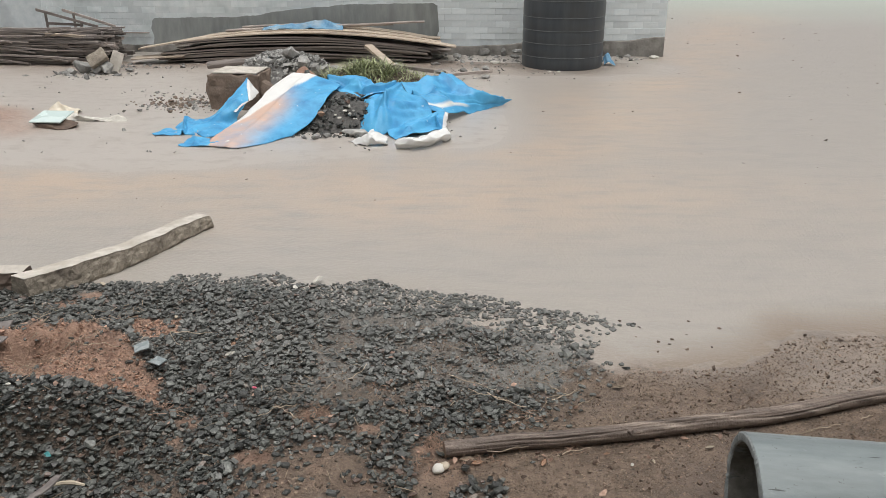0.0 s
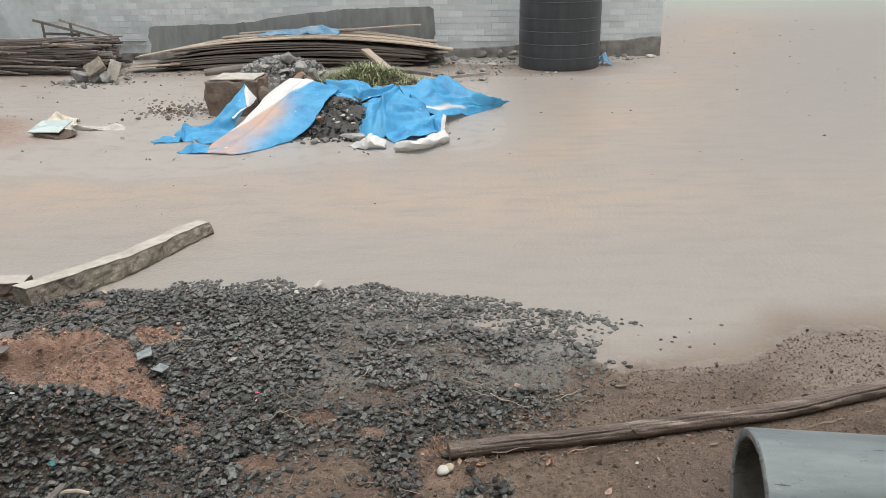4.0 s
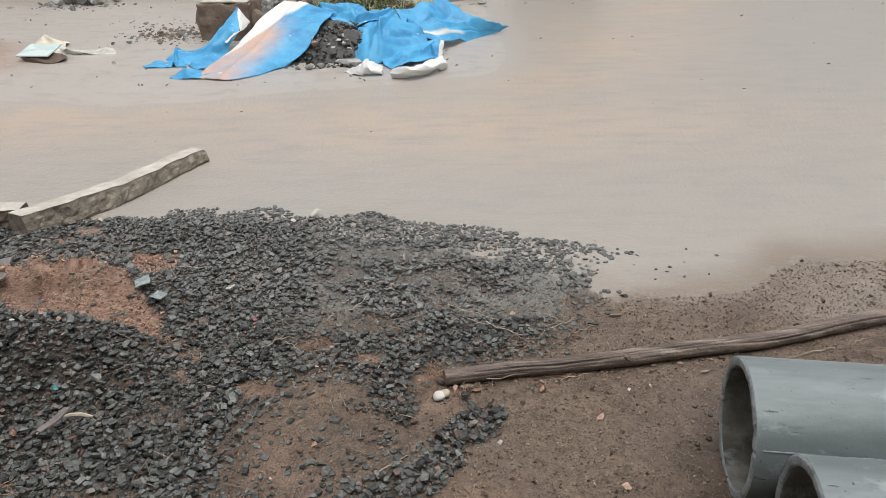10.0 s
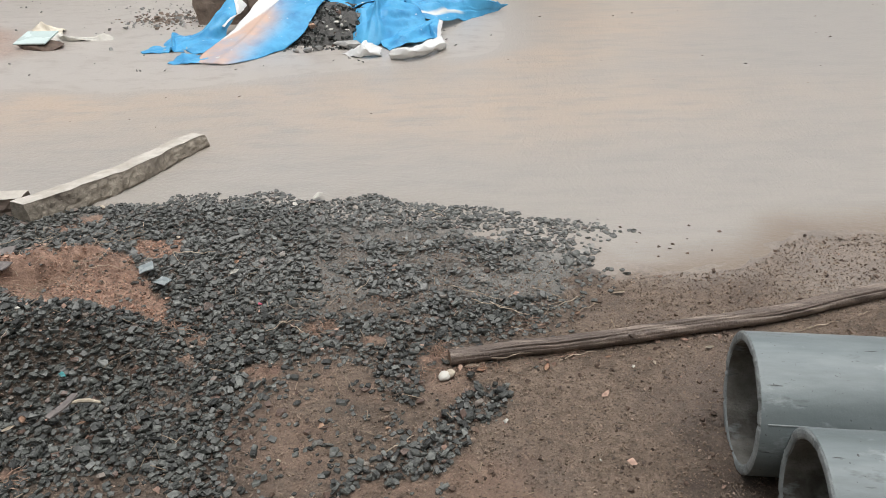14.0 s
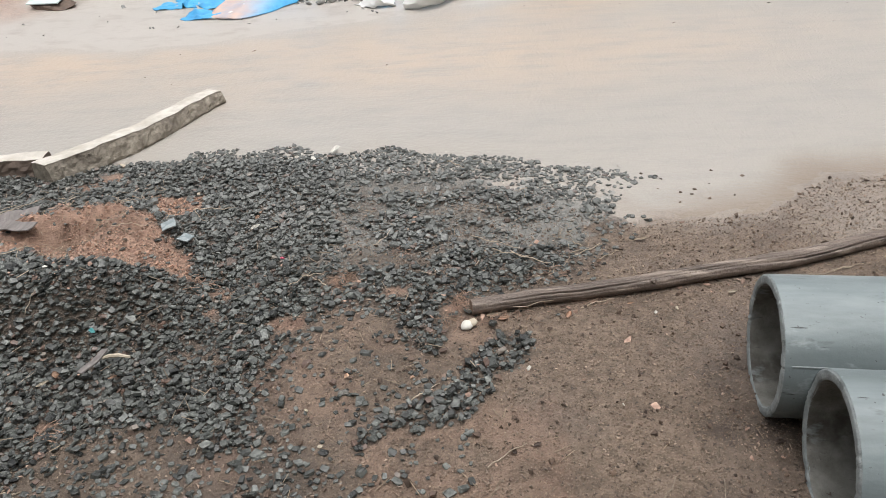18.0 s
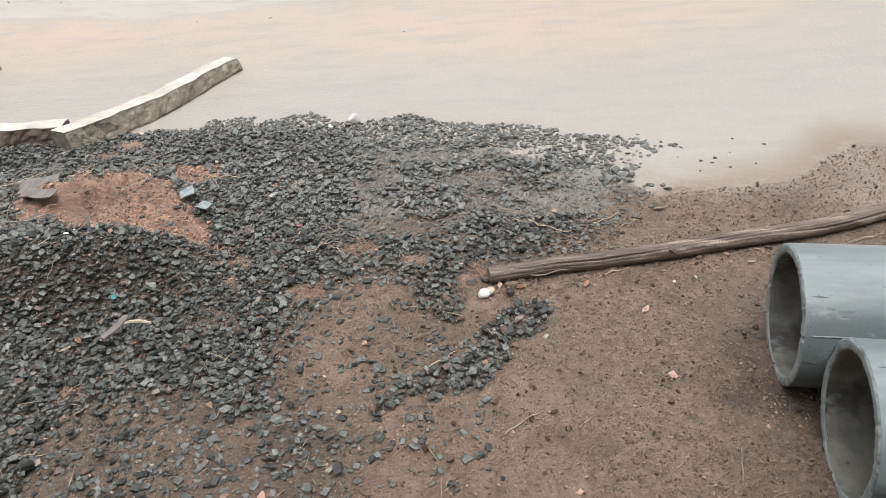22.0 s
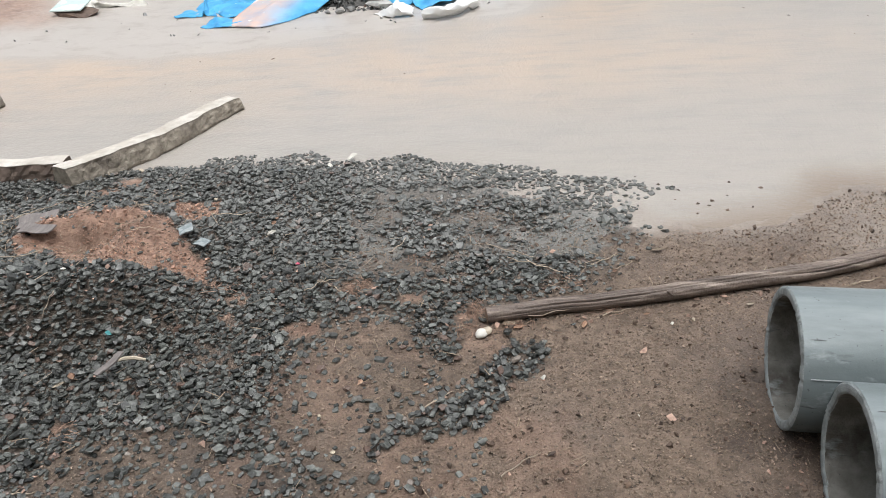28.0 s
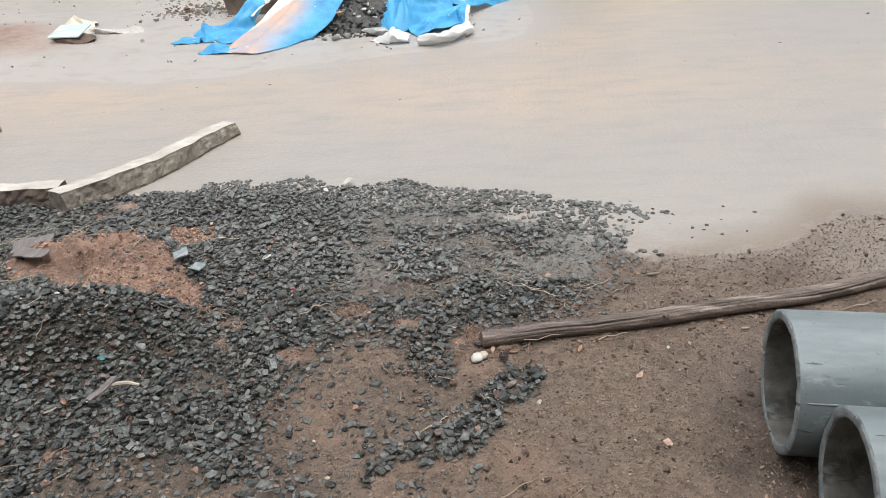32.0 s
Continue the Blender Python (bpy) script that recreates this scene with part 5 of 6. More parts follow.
for a, b in (((-5.55, 10.35, 0.635), (-4.80, 10.42, 0.41)), ((-5.28, 10.5, 0.62), (-4.62, 10.55, 0.40)), ((-5.44, 10.36, 0.37), (-5.44, 10.36, 0.60)),
             ((-5.14, 10.5, 0.37), (-5.14, 10.5, 0.575)), ((-5.44, 10.37, 0.46), (-5.02, 10.47, 0.43)), ((-5.02, 10.42, 0.38), (-5.02, 10.42, 0.47))):
    if abs(a[0] - b[0]) < 0.01:
        part("upright", tube_bm([a, ((a[0] + b[0]) / 2, a[1], (a[2] + b[2]) / 2), b], [0.018] * 3, 6), M_WOOD, fr)
    else:
        plank(fr, a, b, 0.03, 0.032, M_WOOD, "rail")
tagged(fr, "broken grey wooden trestle leaning on the wood stack", "trestle")

# long boards piled along the wall
pile = empty("board_pile")
rw = random.Random(77)
for layer in range(15):
    z = 0.03 + layer * 0.0185
    x0, x1 = -3.95 + layer * 0.03 + rw.uniform(-0.1, 0.2), -0.15 + rw.uniform(-0.25, 0.1)
    for y in (10.12, 10.38, 10.62):
        j = rw.uniform(-0.012, 0.012)
        plank(pile, (x0 + rw.uniform(-0.2, 0.5), y, max(0.03, z - 0.03 + j)), (x1 - abs(rw.gauss(0, 0.35)), y + rw.uniform(-0.06, 0.06), z * 0.62 + 0.02 + j), rw.uniform(0.18, 0.26), rw.uniform(0.013, 0.019), M_PLY_DARK, "board",
              sag=0.035 + 0.005 * layer + rw.uniform(-0.008, 0.008), rough=0.010)
for k in range(3):
    plank(pile, (-4.15 + 0.25 * k, 10.14 + 0.22 * k, 0.175 + 0.03 * k), (-0.07 - 0.2 * k, 10.10 + 0.2 * k, 0.205 + 0.035 * k), 0.22, 0.014, M_PLY, "board", sag=0.185 - 0.015 * k, label="faded pale top board")
plank(pile, (-1.95, 10.45, 0.40), (-0.28, 10.42, 0.27), 0.2, 0.012, M_PLY, "board", sag=0.0)
for a, b, r in (((-2.9, 10.5, 0.40), (-0.48, 10.3, 0.48), 0.014), ((-2.4, 10.55, 0.42), (-0.9, 10.5, 0.43), 0.016), ((-3.1, 10.4, 0.36), (-1.3, 10.46, 0.42), 0.018)):
    q = [Vector(a).lerp(Vector(b), i / 8) + Vector((0, 0, 0.01 * math.sin(i))) for i in range(9)]
    part("bamboo_pole", tube_bm(q, [r * (1 + 0.12 * (i % 2)) for i in range(9)], 8), M_WOOD, pile)
tagged(pile, "pile of long sagging plywood boards along the wall", "board pile")
cn = [[(-2.60, 10.50, 0.38), (-2.2, 10.5, 0.43), (-1.85, 10.52, 0.44), (-1.54, 10.5, 0.42)], [(-2.58, 10.38, 0.41), (-2.2, 10.38, 0.45), (-1.85, 10.38, 0.47), (-1.54, 10.38, 0.43)],
      [(-2.60, 10.28, 0.385), (-2.2, 10.28, 0.39), (-1.85, 10.27, 0.40), (-1.54, 10.28, 0.37)]]
cb = empty("cloth_bundle")
drape("cloth", cn, cb, 18, 40, 0.014, 12, 12.0, mat=M_CLOTH)
tagged(cb, "faded blue cloth bundled on the board pile", "cloth")
fl = empty("loose_board")
plank(fl, (-4.2, 10.0, 0.07), (-3.55, 10.05, 0.10), 0.30, 0.012, M_PLY, "panel")
tagged(fl, "pale loose board lying on the ground", "board")
lg = empty("weathered_log")
part("trunk", tube_bm([(-3.0, 9.2, 0.10), (-2.75, 9.2, 0.13), (-2.5, 9.2, 0.15), (-2.25, 9.2, 0.19)], [0.04, 0.042, 0.04, 0.035], 10, 0.2), M_WOOD, lg)
tagged(lg, "grey weathered log propped on rubble", "log")
for a, b, w, t, words in (((-1.02, 8.62, 0.40), (-0.72, 8.30, 0.22), 0.10, 0.03, "pale plank leaning on the grass"), ((-0.78, 8.30, 0.24), (-0.30, 8.42, 0.16), 0.05, 0.035, "grey batten lying on the grass"),
                          ((-1.45, 9.1, 0.08), (-0.80, 8.9, 0.07), 0.06, 0.03, "brown batten lying behind the grass"), ((-1.6, 9.25, 0.07), (-0.9, 9.2, 0.07), 0.05, 0.03, "brown batten lying behind the grass"),
                          ((-0.3, 8.7, 0.06), (0.35, 9.0, 0.07), 0.04, 0.03, "thin batten lying on the mud")):
    pk = empty("batten")
    plank(pk, a, b, w, t, M_PLY if "pale" in words else M_WOOD, "timber")
    tagged(pk, words, "batten", "loose battens")

# bricks and debris by the tank
rocks([(0.30, 10.75, 0.20, 0.12, 0.16, 0), (0.58, 10.75, 0.18, 0.11, 0.16, 0), (0.72, 10.5, 0.20, 0.1, 0.08, 0), (0.74, 10.55, 0.18, 0.1, 0.07, 0.07), (-0.05, 10.5, 0.2, 0.14, 0.1, 0), (-0.25, 9.2, 0.16, 0.1, 0.08, 0),
       (0.02, 9.3, 0.14, 0.1, 0.07, 0), (0.18, 9.25, 0.18, 0.14, 0.08, 0), (0.30, 9.5, 0.12, 0.1, 0.06, 0), (0.28, 8.95, 0.2, 0.1, 0.05, 0), (-0.1, 9.05, 0.12, 0.08, 0.05, 0)], M_STONE2, "broken grey brick lying by the wall", "broken brick", "broken bricks by the tank", 300)
rocks([(0.44, 10.0, 0.17, 0.08, 0.05, 0), (0.83, 9.85, 0.10, 0.08, 0.14, 0), (2.55, 10.48, 0.18, 0.12, 0.07, 0), (1.05, 9.33, 0.07, 0.04, 0.02, 0), (1.16, 9.30, 0.09, 0.05, 0.03, 0)], M_WHITE, "scrap of white plastic lying near the tank", "plastic scrap", "white scraps", 330)
bagn = [[(1.78, 9.98, 0.02), (1.82, 9.98, 0.08), (1.89, 9.98, 0.02)], [(1.78, 9.90, 0.08), (1.82, 9.90, 0.12), (1.90, 9.88, 0.04)], [(1.78, 9.82, 0.02), (1.83, 9.80, 0.04), (1.92, 9.80, 0.01)]]
bag = empty("plastic_bag")
drape("film", bagn, bag, 16, 16, 0.012, 16, 13.0, mat=M_CLOTH)
tagged(bag, "light blue plastic bag beside the tank", "plastic bag")

# scattered stones on the far mud
n = 700
fx, fy = rr.uniform(-6.0, 3.0, n), rr.uniform(5.5, 11.0, n)
keep = (height(fx, fy) > 0.0) & (rr.uniform(0, 1, n) < 0.25 + 0.75 * smooth(fbm(fx, fy, 1.1, 131), 0.1, 0.4))
fx, fy = fx[keep], fy[keep]
bx, by = rr.normal(-2.62, 0.22, 170), rr.normal(7.35, 0.20, 170)
tx, ty = rr.normal(0.35, 0.5, 160), rr.normal(9.7, 0.5, 160)
wx, wy = rr.normal(-2.7, 0.35, 90), rr.normal(7.9, 0.25, 90)
fx, fy = np.concatenate([fx, bx, tx, wx]), np.concatenate([fy, by, ty, wy])
fs = np.clip(rr.lognormal(math.log(0.032), 0.5, len(fx)), 0.012, 0.10)
ob = scatter("scattered_stones", fx, fy, height(fx, fy) + fs * 0.1, fs, hull_shapes(8, 19, 0.5, 9), M_STONE2, 21)
tagged(ob, "small grey stones scattered over the mud", "stones", kind="stuff")

rf_ = np.random.RandomState(61)
vx_ = np.concatenate([rf_.uniform(-0.5, 0.85, 170), rf_.uniform(1.75, 2.75, 90), rf_.normal(-4.35, 0.24, 110), rf_.uniform(-4.6, -3.2, 60)])
vy_ = np.concatenate([10.92 - np.abs(rf_.normal(0, 0.42, 170)), 10.72 - np.abs(rf_.normal(0, 0.22, 90)), 9.02 + rf_.normal(0, 0.13, 110), rf_.uniform(9.5, 9.9, 60)])
vs_ = np.clip(rf_.lognormal(math.log(0.042), 0.55, len(vx_)), 0.014, 0.15)
ob = scatter("foot_rubble", vx_, vy_, height(vx_, vy_) + vs_ * 0.08, vs_, hull_shapes(9, 47, 0.5, 11), M_STONE2, 49, 0.4)
tagged(ob, "broken brick and rubble littered along the wall's foot", "rubble", kind="stuff")
vx_, vy_ = rf_.normal(-2.60, 0.24, 260), rf_.normal(7.38, 0.17, 260)
vs_ = np.clip(rf_.lognormal(math.log(0.036), 0.5, 260), 0.012, 0.10)
ob = scatter("soil_lumps", vx_, vy_, height(vx_, vy_) + vs_ * 0.1, vs_, hull_shapes(9, 51, 0.45, 11), M_LATERITE, 53, 0.3)
tagged(ob, "brown soil lumps and flakes beside the block", "soil", kind="stuff")

# left rock group
rocks([(-4.50, 9.20, 0.30, 0.22, 0.22, 0), (-4.30, 9.16, 0.20, 0.22, 0.20, 0.0), (-4.16, 9.12, 0.32, 0.2, 0.18, 0), (-4.58, 9.08, 0.18, 0.14, 0.10, 0), (-4.62, 9.02, 0.12, 0.1, 0.06, 0), (-3.98, 9.3, 0.14, 0.1, 0.06, 0)],
      M_STONE2, "grey broken rock lying on wet ground", "rock", "rocks by the wood stack", 350)
sl = box_bm(0.13, 0.04, 0.24, 0.006, 3)
noise_shift(sl, 0.008, 9, 2)
sl = part("stone_slab", sl, M_CONC_TOP)
sl.matrix_world = pose(-4.12, 9.26, 0.13, -14, 22, 12)
tagged(sl, "pale slab leaning on grey rocks", "slab")
sl = box_bm(0.22, 0.18, 0.05, 0.006, 3)
noise_shift(sl, 0.008, 9, 6)
sl = part("stone_slab", sl, M_CONC)
sl.matrix_world = pose(-4.28, 9.14, 0.19, 40, -30, 20)
tagged(sl, "grey slab leaning on broken rocks", "slab")

# pale panel, sack and plastic on the left
pn = empty("panel_box", pose(-3.44, 6.36, 0, 0, 0, -3))
pb = box_bm(0.27, 0.25, 0.012, 0.003)
po = part("panel", pb, M_PANEL, pn, "pale green sheet")
po.matrix_basis = pose(-0.01, 0.0, 0.105, 10, 0, 0)
bx_ = rock_bm((0.46, 0.30, 0.12), 401, 0.6, 40)
bo = part("soil_bed", bx_, M_CLOD, pn, "dark soil lump")
bo.matrix_basis = Matrix.Translation((0.02, -0.02, 0.03))
tagged(pn, "pale green square sheet lying on a dark lump", "sheet")
sk = empty("sack")
sn = [[(-3.74, 6.96, 0.02), (-3.64, 6.98, 0.04), (-3.54, 6.96, 0.03), (-3.46, 6.92, 0.02)], [(-3.74, 6.88, 0.07), (-3.64, 6.89, 0.10), (-3.54, 6.87, 0.07), (-3.45, 6.85, 0.05)], [(-3.73, 6.82, 0.02), (-3.62, 6.80, 0.03), (-3.53, 6.80, 0.03), (-3.44, 6.80, 0.02)]]
drape("cloth", sn, sk, 22, 30, 0.014, 13, 14.0, mat=M_SACK)
tagged(sk, "crumpled cream sack lying on wet mud", "sack")
pw = empty("plastic_sheet")
wn_ = [[(-3.66, 6.74, 0.02), (-3.5, 6.76, 0.05), (-3.3, 6.68, 0.03), (-3.0, 6.68, 0.02), (-2.93, 6.66, 0.02)], [(-3.66, 6.66, 0.03), (-3.46, 6.66, 0.06), (-3.3, 6.54, 0.03), (-3.04, 6.60, 0.03), (-2.92, 6.60, 0.01)], [(-3.64, 6.58, 0.02), (-3.40, 6.56, 0.02), (-3.22, 6.54, 0.02), (-3.08, 6.56, 0.01), (-2.94, 6.57, 0.01)]]
drape("film", wn_, pw, 20, 40, 0.014, 15, 15.0, mat=M_WHITE)
tagged(pw, "white plastic sheet crumpled on the mud", "plastic sheet")

# ---------- litter on the near ground ----------
def zat(x, y):
    return float(height(x, y))


def twig(x, y, ln, ang, r, bend, words="dry pale twig lying on wet soil", lift=0.012, mat=None):
    q = []
    for i in range(8):
        s = i / 7 - 0.5
        px_, py_ = x + math.cos(ang) * ln * s - math.sin(ang) * bend * (s * s), y + math.sin(ang) * ln * s + math.cos(ang) * bend * (s * s)
        q.append((px_, py_, zat(px_, py_) + r + lift + 0.004 * math.sin(i * 1.7 + x * 9)))
    ob = part("twig", tube_bm(q, [r * 0.72 * (1 - 0.06 * i) for i in range(8)], 6), mat or M_TWIG)
    tagged(ob, words, "twig", "twigs on the ground")
    return ob


def leaf(x, y, ln, ang, curl=0.4, words="dry brown leaf lying on wet soil", mat=None, lift=0.008):
    bm = bmesh.new()
    rows = []
    for i in range(9):
        s = i / 8
        w = ln * 0.24 * math.sin(math.pi * min(1, s * 0.97 + 0.015)) ** 0.8
        z = curl * ln * 0.35 * (s - 0.5) ** 2
        rows.append([bm.verts.new((ln * (s - 0.5), w * k, z + abs(k) * w * 0.5 * curl)) for k in (-1, -0.5, 0, 0.5, 1)])
    for r0, r1 in zip(rows, rows[1:]):
        for k in range(4):
            bm.faces.new((r0[k], r1[k], r1[k + 1], r0[k + 1]))
    bmesh.ops.solidify(bm, geom=bm.faces[:], thickness=0.0008)
    ob = part("leaf", bm, mat or M_LEAF, smooth=True)
    ob.matrix_world = pose(x, y, zat(x, y) + lift, 8 * math.sin(x * 20), 6 * math.cos(y * 17), math.degrees(ang))
    tagged(ob, words, "leaf", "fallen leaves")
    return ob


def pebble(x, y, s, mat, words, flat=0.6, lift=0.0, cat="pebble"):
    bm = rock_bm((s, s * 0.75, s * flat), int(abs(x * 1000) + abs(y * 100)), 0.6, 15)
    ob = part(cat.replace(" ", "_"), bm, mat)
    ob.matrix_world = pose(x, y, zat(x, y) + s * flat * 0.42 + lift, 10, -8, (x * 777) % 180)
    tagged(ob, words, cat, "pale pebbles")
    return ob


# split seed pod by the log's end
sp = empty("seed_pod", pose(-0.055, 1.885, zat(-0.055, 1.885) + 0.012, 10, -12, 25))
for k, (dx_, sz_k, mt) in enumerate(((0.0, 0.044, M_WHITE), (0.017, 0.036, M_PALE))):
    b_ = bmesh.new()
    bmesh.ops.create_icosphere(b_, subdivisions=3, radius=0.5)
    noise_shift(b_, 0.08, 2.5, k)
    for v in b_.verts:
        v.co = Vector((v.co.x * sz_k + dx_, v.co.y * sz_k * 0.8, v.co.z * sz_k * 0.5))
    part("husk", b_, mt, sp, smooth=True)
tagged(sp, "split cream seed pod lying beside the log's end", "seed pod")

pebble(0.120, 1.690, 0.026, M_WHITE, "white pebble lying on gravel")
pebble(-0.215, 1.665, 0.018, M_LEAF, "pinkish pebble lying on soil")
pebble(-0.50, 1.545, 0.018, M_PALE, "pale pebble lying on soil")
pebble(-0.44, 1.41, 0.020, M_PALE, "pale flat pebble lying on soil", 0.4)
pebble(-0.405, 1.675, 0.026, M_LEAF, "orange-brown brick chip lying on soil")
pebble(0.36, 1.53, 0.011, M_WHITE, "small pale pebble lying on soil")
pebble(0.60, 1.95, 0.018, M_PALE, "pale pebble lying on soil")
pebble(0.53, 1.93, 0.016, M_WHITE, "small pale pebble lying on soil")
pebble(0.26, 2.26, 0.018, M_WHITE, "white chip lying at the edge of the gravel")
pebble(-0.755, 3.22, 0.05, M_WHITE, "white chip lying at the water's edge", 0.25)
pebble(-0.66, 3.27, 0.085, M_WHITE, "white plastic scrap lying at the water's edge", 0.2, 0.018)
pebble(-0.55, 3.20, 0.025, M_WHITE, "white chip lying at the water's edge", 0.3)
pebble(-1.66, 3.22, 0.05, M_PALE, "pale chip lying beside the concrete beam", 0.4)
pebble(0.71, 2.80, 0.022, M_WHITE, "white chip at the water's edge", 0.3)
pebble(-1.40, 2.03, 0.024, M_WHITE, "white chip lying on gravel", 0.4, 0.03)
pebble(-1.17, 2.83, 0.028, M_PALE, "pale chip lying on red soil", 0.5, 0.02)
pebble(-0.87, 2.65, 0.020, M_LEAF, "orange brick chip lying on gravel", 0.6, 0.02)
pebble(-0.71, 2.29, 0.022, M_PINK, "pink plastic scrap lying on gravel", 0.4, 0.03, "plastic scrap")
pebble(-1.22, 1.87, 0.030, M_TEAL, "teal plastic scrap lying on gravel", 0.4, 0.03, "plastic scrap")
leaf(0.262, 1.925, 0.040, 1.25, words="pale pink dry leaf lying on wet soil")
leaf(0.06, 1.925, 0.038, 0.35)
leaf(0.46, 1.975, 0.022, 0.2)
leaf(0.79, 2.02, 0.03, 0.1, mat=M_PALE, words="pale dry leaf lying near the log")
leaf(-0.86, 2.52, 0.05, 1.0, mat=M_WHITE, words="pale curled leaf lying on gravel", lift=0.03)
leaf(-0.87, 2.60, 0.04, 1.6, lift=0.03, words="tan curled leaf lying on gravel")
leaf(-1.27, 1.70, 0.045, -0.9, lift=0.03, words="tan dry leaf lying on gravel")
leaf(-1.29, 1.66, 0.040, 0.6, lift=0.03, mat=M_PALE, words="cream dry leaf lying on gravel")
leaf(-1.09, 1.68, 0.030, 0.3, lift=0.03)
leaf(0.57, 2.37, 0.05, 0.1, mat=M_TWIG, words="brown dry leaf lying on mud")
leaf(0.40, 2.23, 0.03, 0.9)
leaf(0.03, 1.94, 0.05, 0.2, mat=M_TWIG)
for x, y, ln, an, r, bd in ((-0.34, 1.84, 0.09, -1.1, 0.0022, 0.01), (-0.17, 1.60, 0.10, 0.7, 0.0028, 0.02), (0.04, 1.36, 0.13, 0.65, 0.0030, -0.02), (0.42, 1.24, 0.085, 0.95, 0.0026, 0.03), (0.54, 1.22, 0.10, 1.35, 0.0026, 0.0),
                            (0.17, 1.97, 0.16, 0.25, 0.0026, 0.02), (0.36, 1.99, 0.12, 0.35, 0.0024, -0.02), (0.36, 2.31, 0.16, 0.35, 0.0026, 0.02), (0.44, 2.27, 0.10, 0.6, 0.0022, 0.0), (0.90, 2.29, 0.08, 0.9, 0.0024, 0.03),
                            (1.10, 2.10, 0.14, 0.35, 0.0030, 0.0), (-1.06, 2.68, 0.16, 0.15, 0.0028, 0.02), (-1.10, 2.60, 0.12, -0.9, 0.0024, 0.03), (-1.36, 2.46, 0.16, 0.6, 0.0024, 0.02), (-1.30, 2.44, 0.12, 0.2, 0.0022, -0.03),
                            (-1.46, 2.76, 0.16, -0.5, 0.0024, 0.02), (-1.92, 2.76, 0.24, 0.9, 0.0034, 0.02), (-1.97, 2.72, 0.2, 0.7, 0.003, 0.0), (-1.72, 2.22, 0.26, 0.8, 0.0036, 0.01), (-1.60, 2.42, 0.10, 1.5, 0.002, 0.01),
                            (-0.36, 2.42, 0.12, 1.1, 0.0024, 0.03), (-0.40, 2.34, 0.10, 1.9, 0.0022, 0.02), (-0.45, 2.40, 0.08, 0.4, 0.002, 0.0), (0.05, 2.36, 0.2, -0.5, 0.0026, 0.01), (-0.58, 2.18, 0.08, 0.2, 0.003, 0.02),
                            (-0.62, 2.16, 0.1, 0.9, 0.0026, 0.02), (-0.55, 2.14, 0.07, 2.4, 0.0026, 0.02), (-1.22, 1.28, 0.09, 0.05, 0.003, 0.0), (-1.22, 1.46, 0.06, 1.7, 0.0022, 0.01), (-1.26, 1.50, 0.05, 2.4, 0.0022, 0.01),
                            (0.10, 2.28, 0.14, -0.35, 0.0028, 0.01), (-0.10, 3.05, 0.10, -0.8, 0.003, 0.0), (-1.42, 1.93, 0.07, 1.3, 0.0022, 0.0), (0.24, 2.18, 0.07, 1.4, 0.0026, 0.01), (0.20, 2.16, 0.07, 0.4, 0.0026, 0.01),
                            (0.375, 2.31, 0.12, 0.62, 0.0030, 0.012), (0.355, 2.34, 0.085, -0.85, 0.0024, 0.01), (1.20, 2.135, 0.115, 0.30, 0.0034, 0.0), (1.36, 2.195, 0.055, 0.45, 0.0034, 0.0),
                            (0.88, 2.205, 0.085, 0.80, 0.0030, 0.01), (0.995, 2.215, 0.06, -0.35, 0.0028, 0.0), (0.165, 2.24, 0.16, -0.62, 0.0028, 0.012)):
    twig(x, y, ln, an, r, bd, lift=0.022 if x < 0.2 and y > 1.6 else 0.004)
for x, y in ((0.06, 1.37), (0.12, 1.39), (0.36, 2.04), (0.98, 1.93), (0.72, 1.38), (0.755, 1.30), (0.74, 1.26), (0.77, 1.22)):
    leaf(x, y, 0.026, x * 31, mat=M_CARD, words="small dark rotten leaf on soil", lift=0.006)

M_STRAW = material("straw_bits", (0.20, 0.15, 0.105), (0.42, 0.34, 0.255), 60, (0.5, 0.9), 0.0, island=0.45)
sv_, sf_ = [], []
for k in range(900):
    x, y = rr.uniform(-2.1, 1.5), rr.uniform(1.05, 3.0)
    if k % 3 == 0:
        x, y = rr.uniform(-2.2, -1.3), rr.uniform(2.1, 2.95)
    if rr.uniform() > 0.25 + 0.75 * float(smooth(fbm(x, y, 2.2, 141), 0.05, 0.4)) or zat(x, y) < 0.002:
        continue
    ln_, w_, an = rr.uniform(0.015, 0.06), rr.uniform(0.0006, 0.0016), rr.uniform(0, 3.1416)
    dens_k = float(stones_field(np.array([x]), np.array([y]))[0])
    z = zat(x, y) + 0.004 + 0.020 * dens_k
    k0 = len(sv_)
    for e in (-1, 1):
        for a_, c_ in ((-1, 0), (0, 1), (1, 0)):
            sv_.append((x + math.cos(an) * ln_ * e / 2 - math.sin(an) * w_ * a_, y + math.sin(an) * ln_ * e / 2 + math.cos(an) * w_ * a_, z + w_ * c_ * 1.4 + e * 0.003))
    sf_ += [(k0, k0 + 1, k0 + 4, k0 + 3), (k0 + 1, k0 + 2, k0 + 5, k0 + 4), (k0 + 2, k0, k0 + 3, k0 + 5)]
straw = mesh_object("straw", np.array(sv_), np.array(sf_), M_STRAW)
tagged(straw, "bits of dry straw and bark strewn on the ground", "straw", kind="stuff")
ex_, ey_ = rr.uniform(0.2, 6.5, 330), rr.uniform(4.6, 16.0, 330)
near_ = rr.uniform(-2.5, 2.2, 10), rr.uniform(3.4, 5.2, 10)
ex_, ey_ = np.concatenate([ex_, near_[0]]), np.concatenate([ey_, near_[1]])
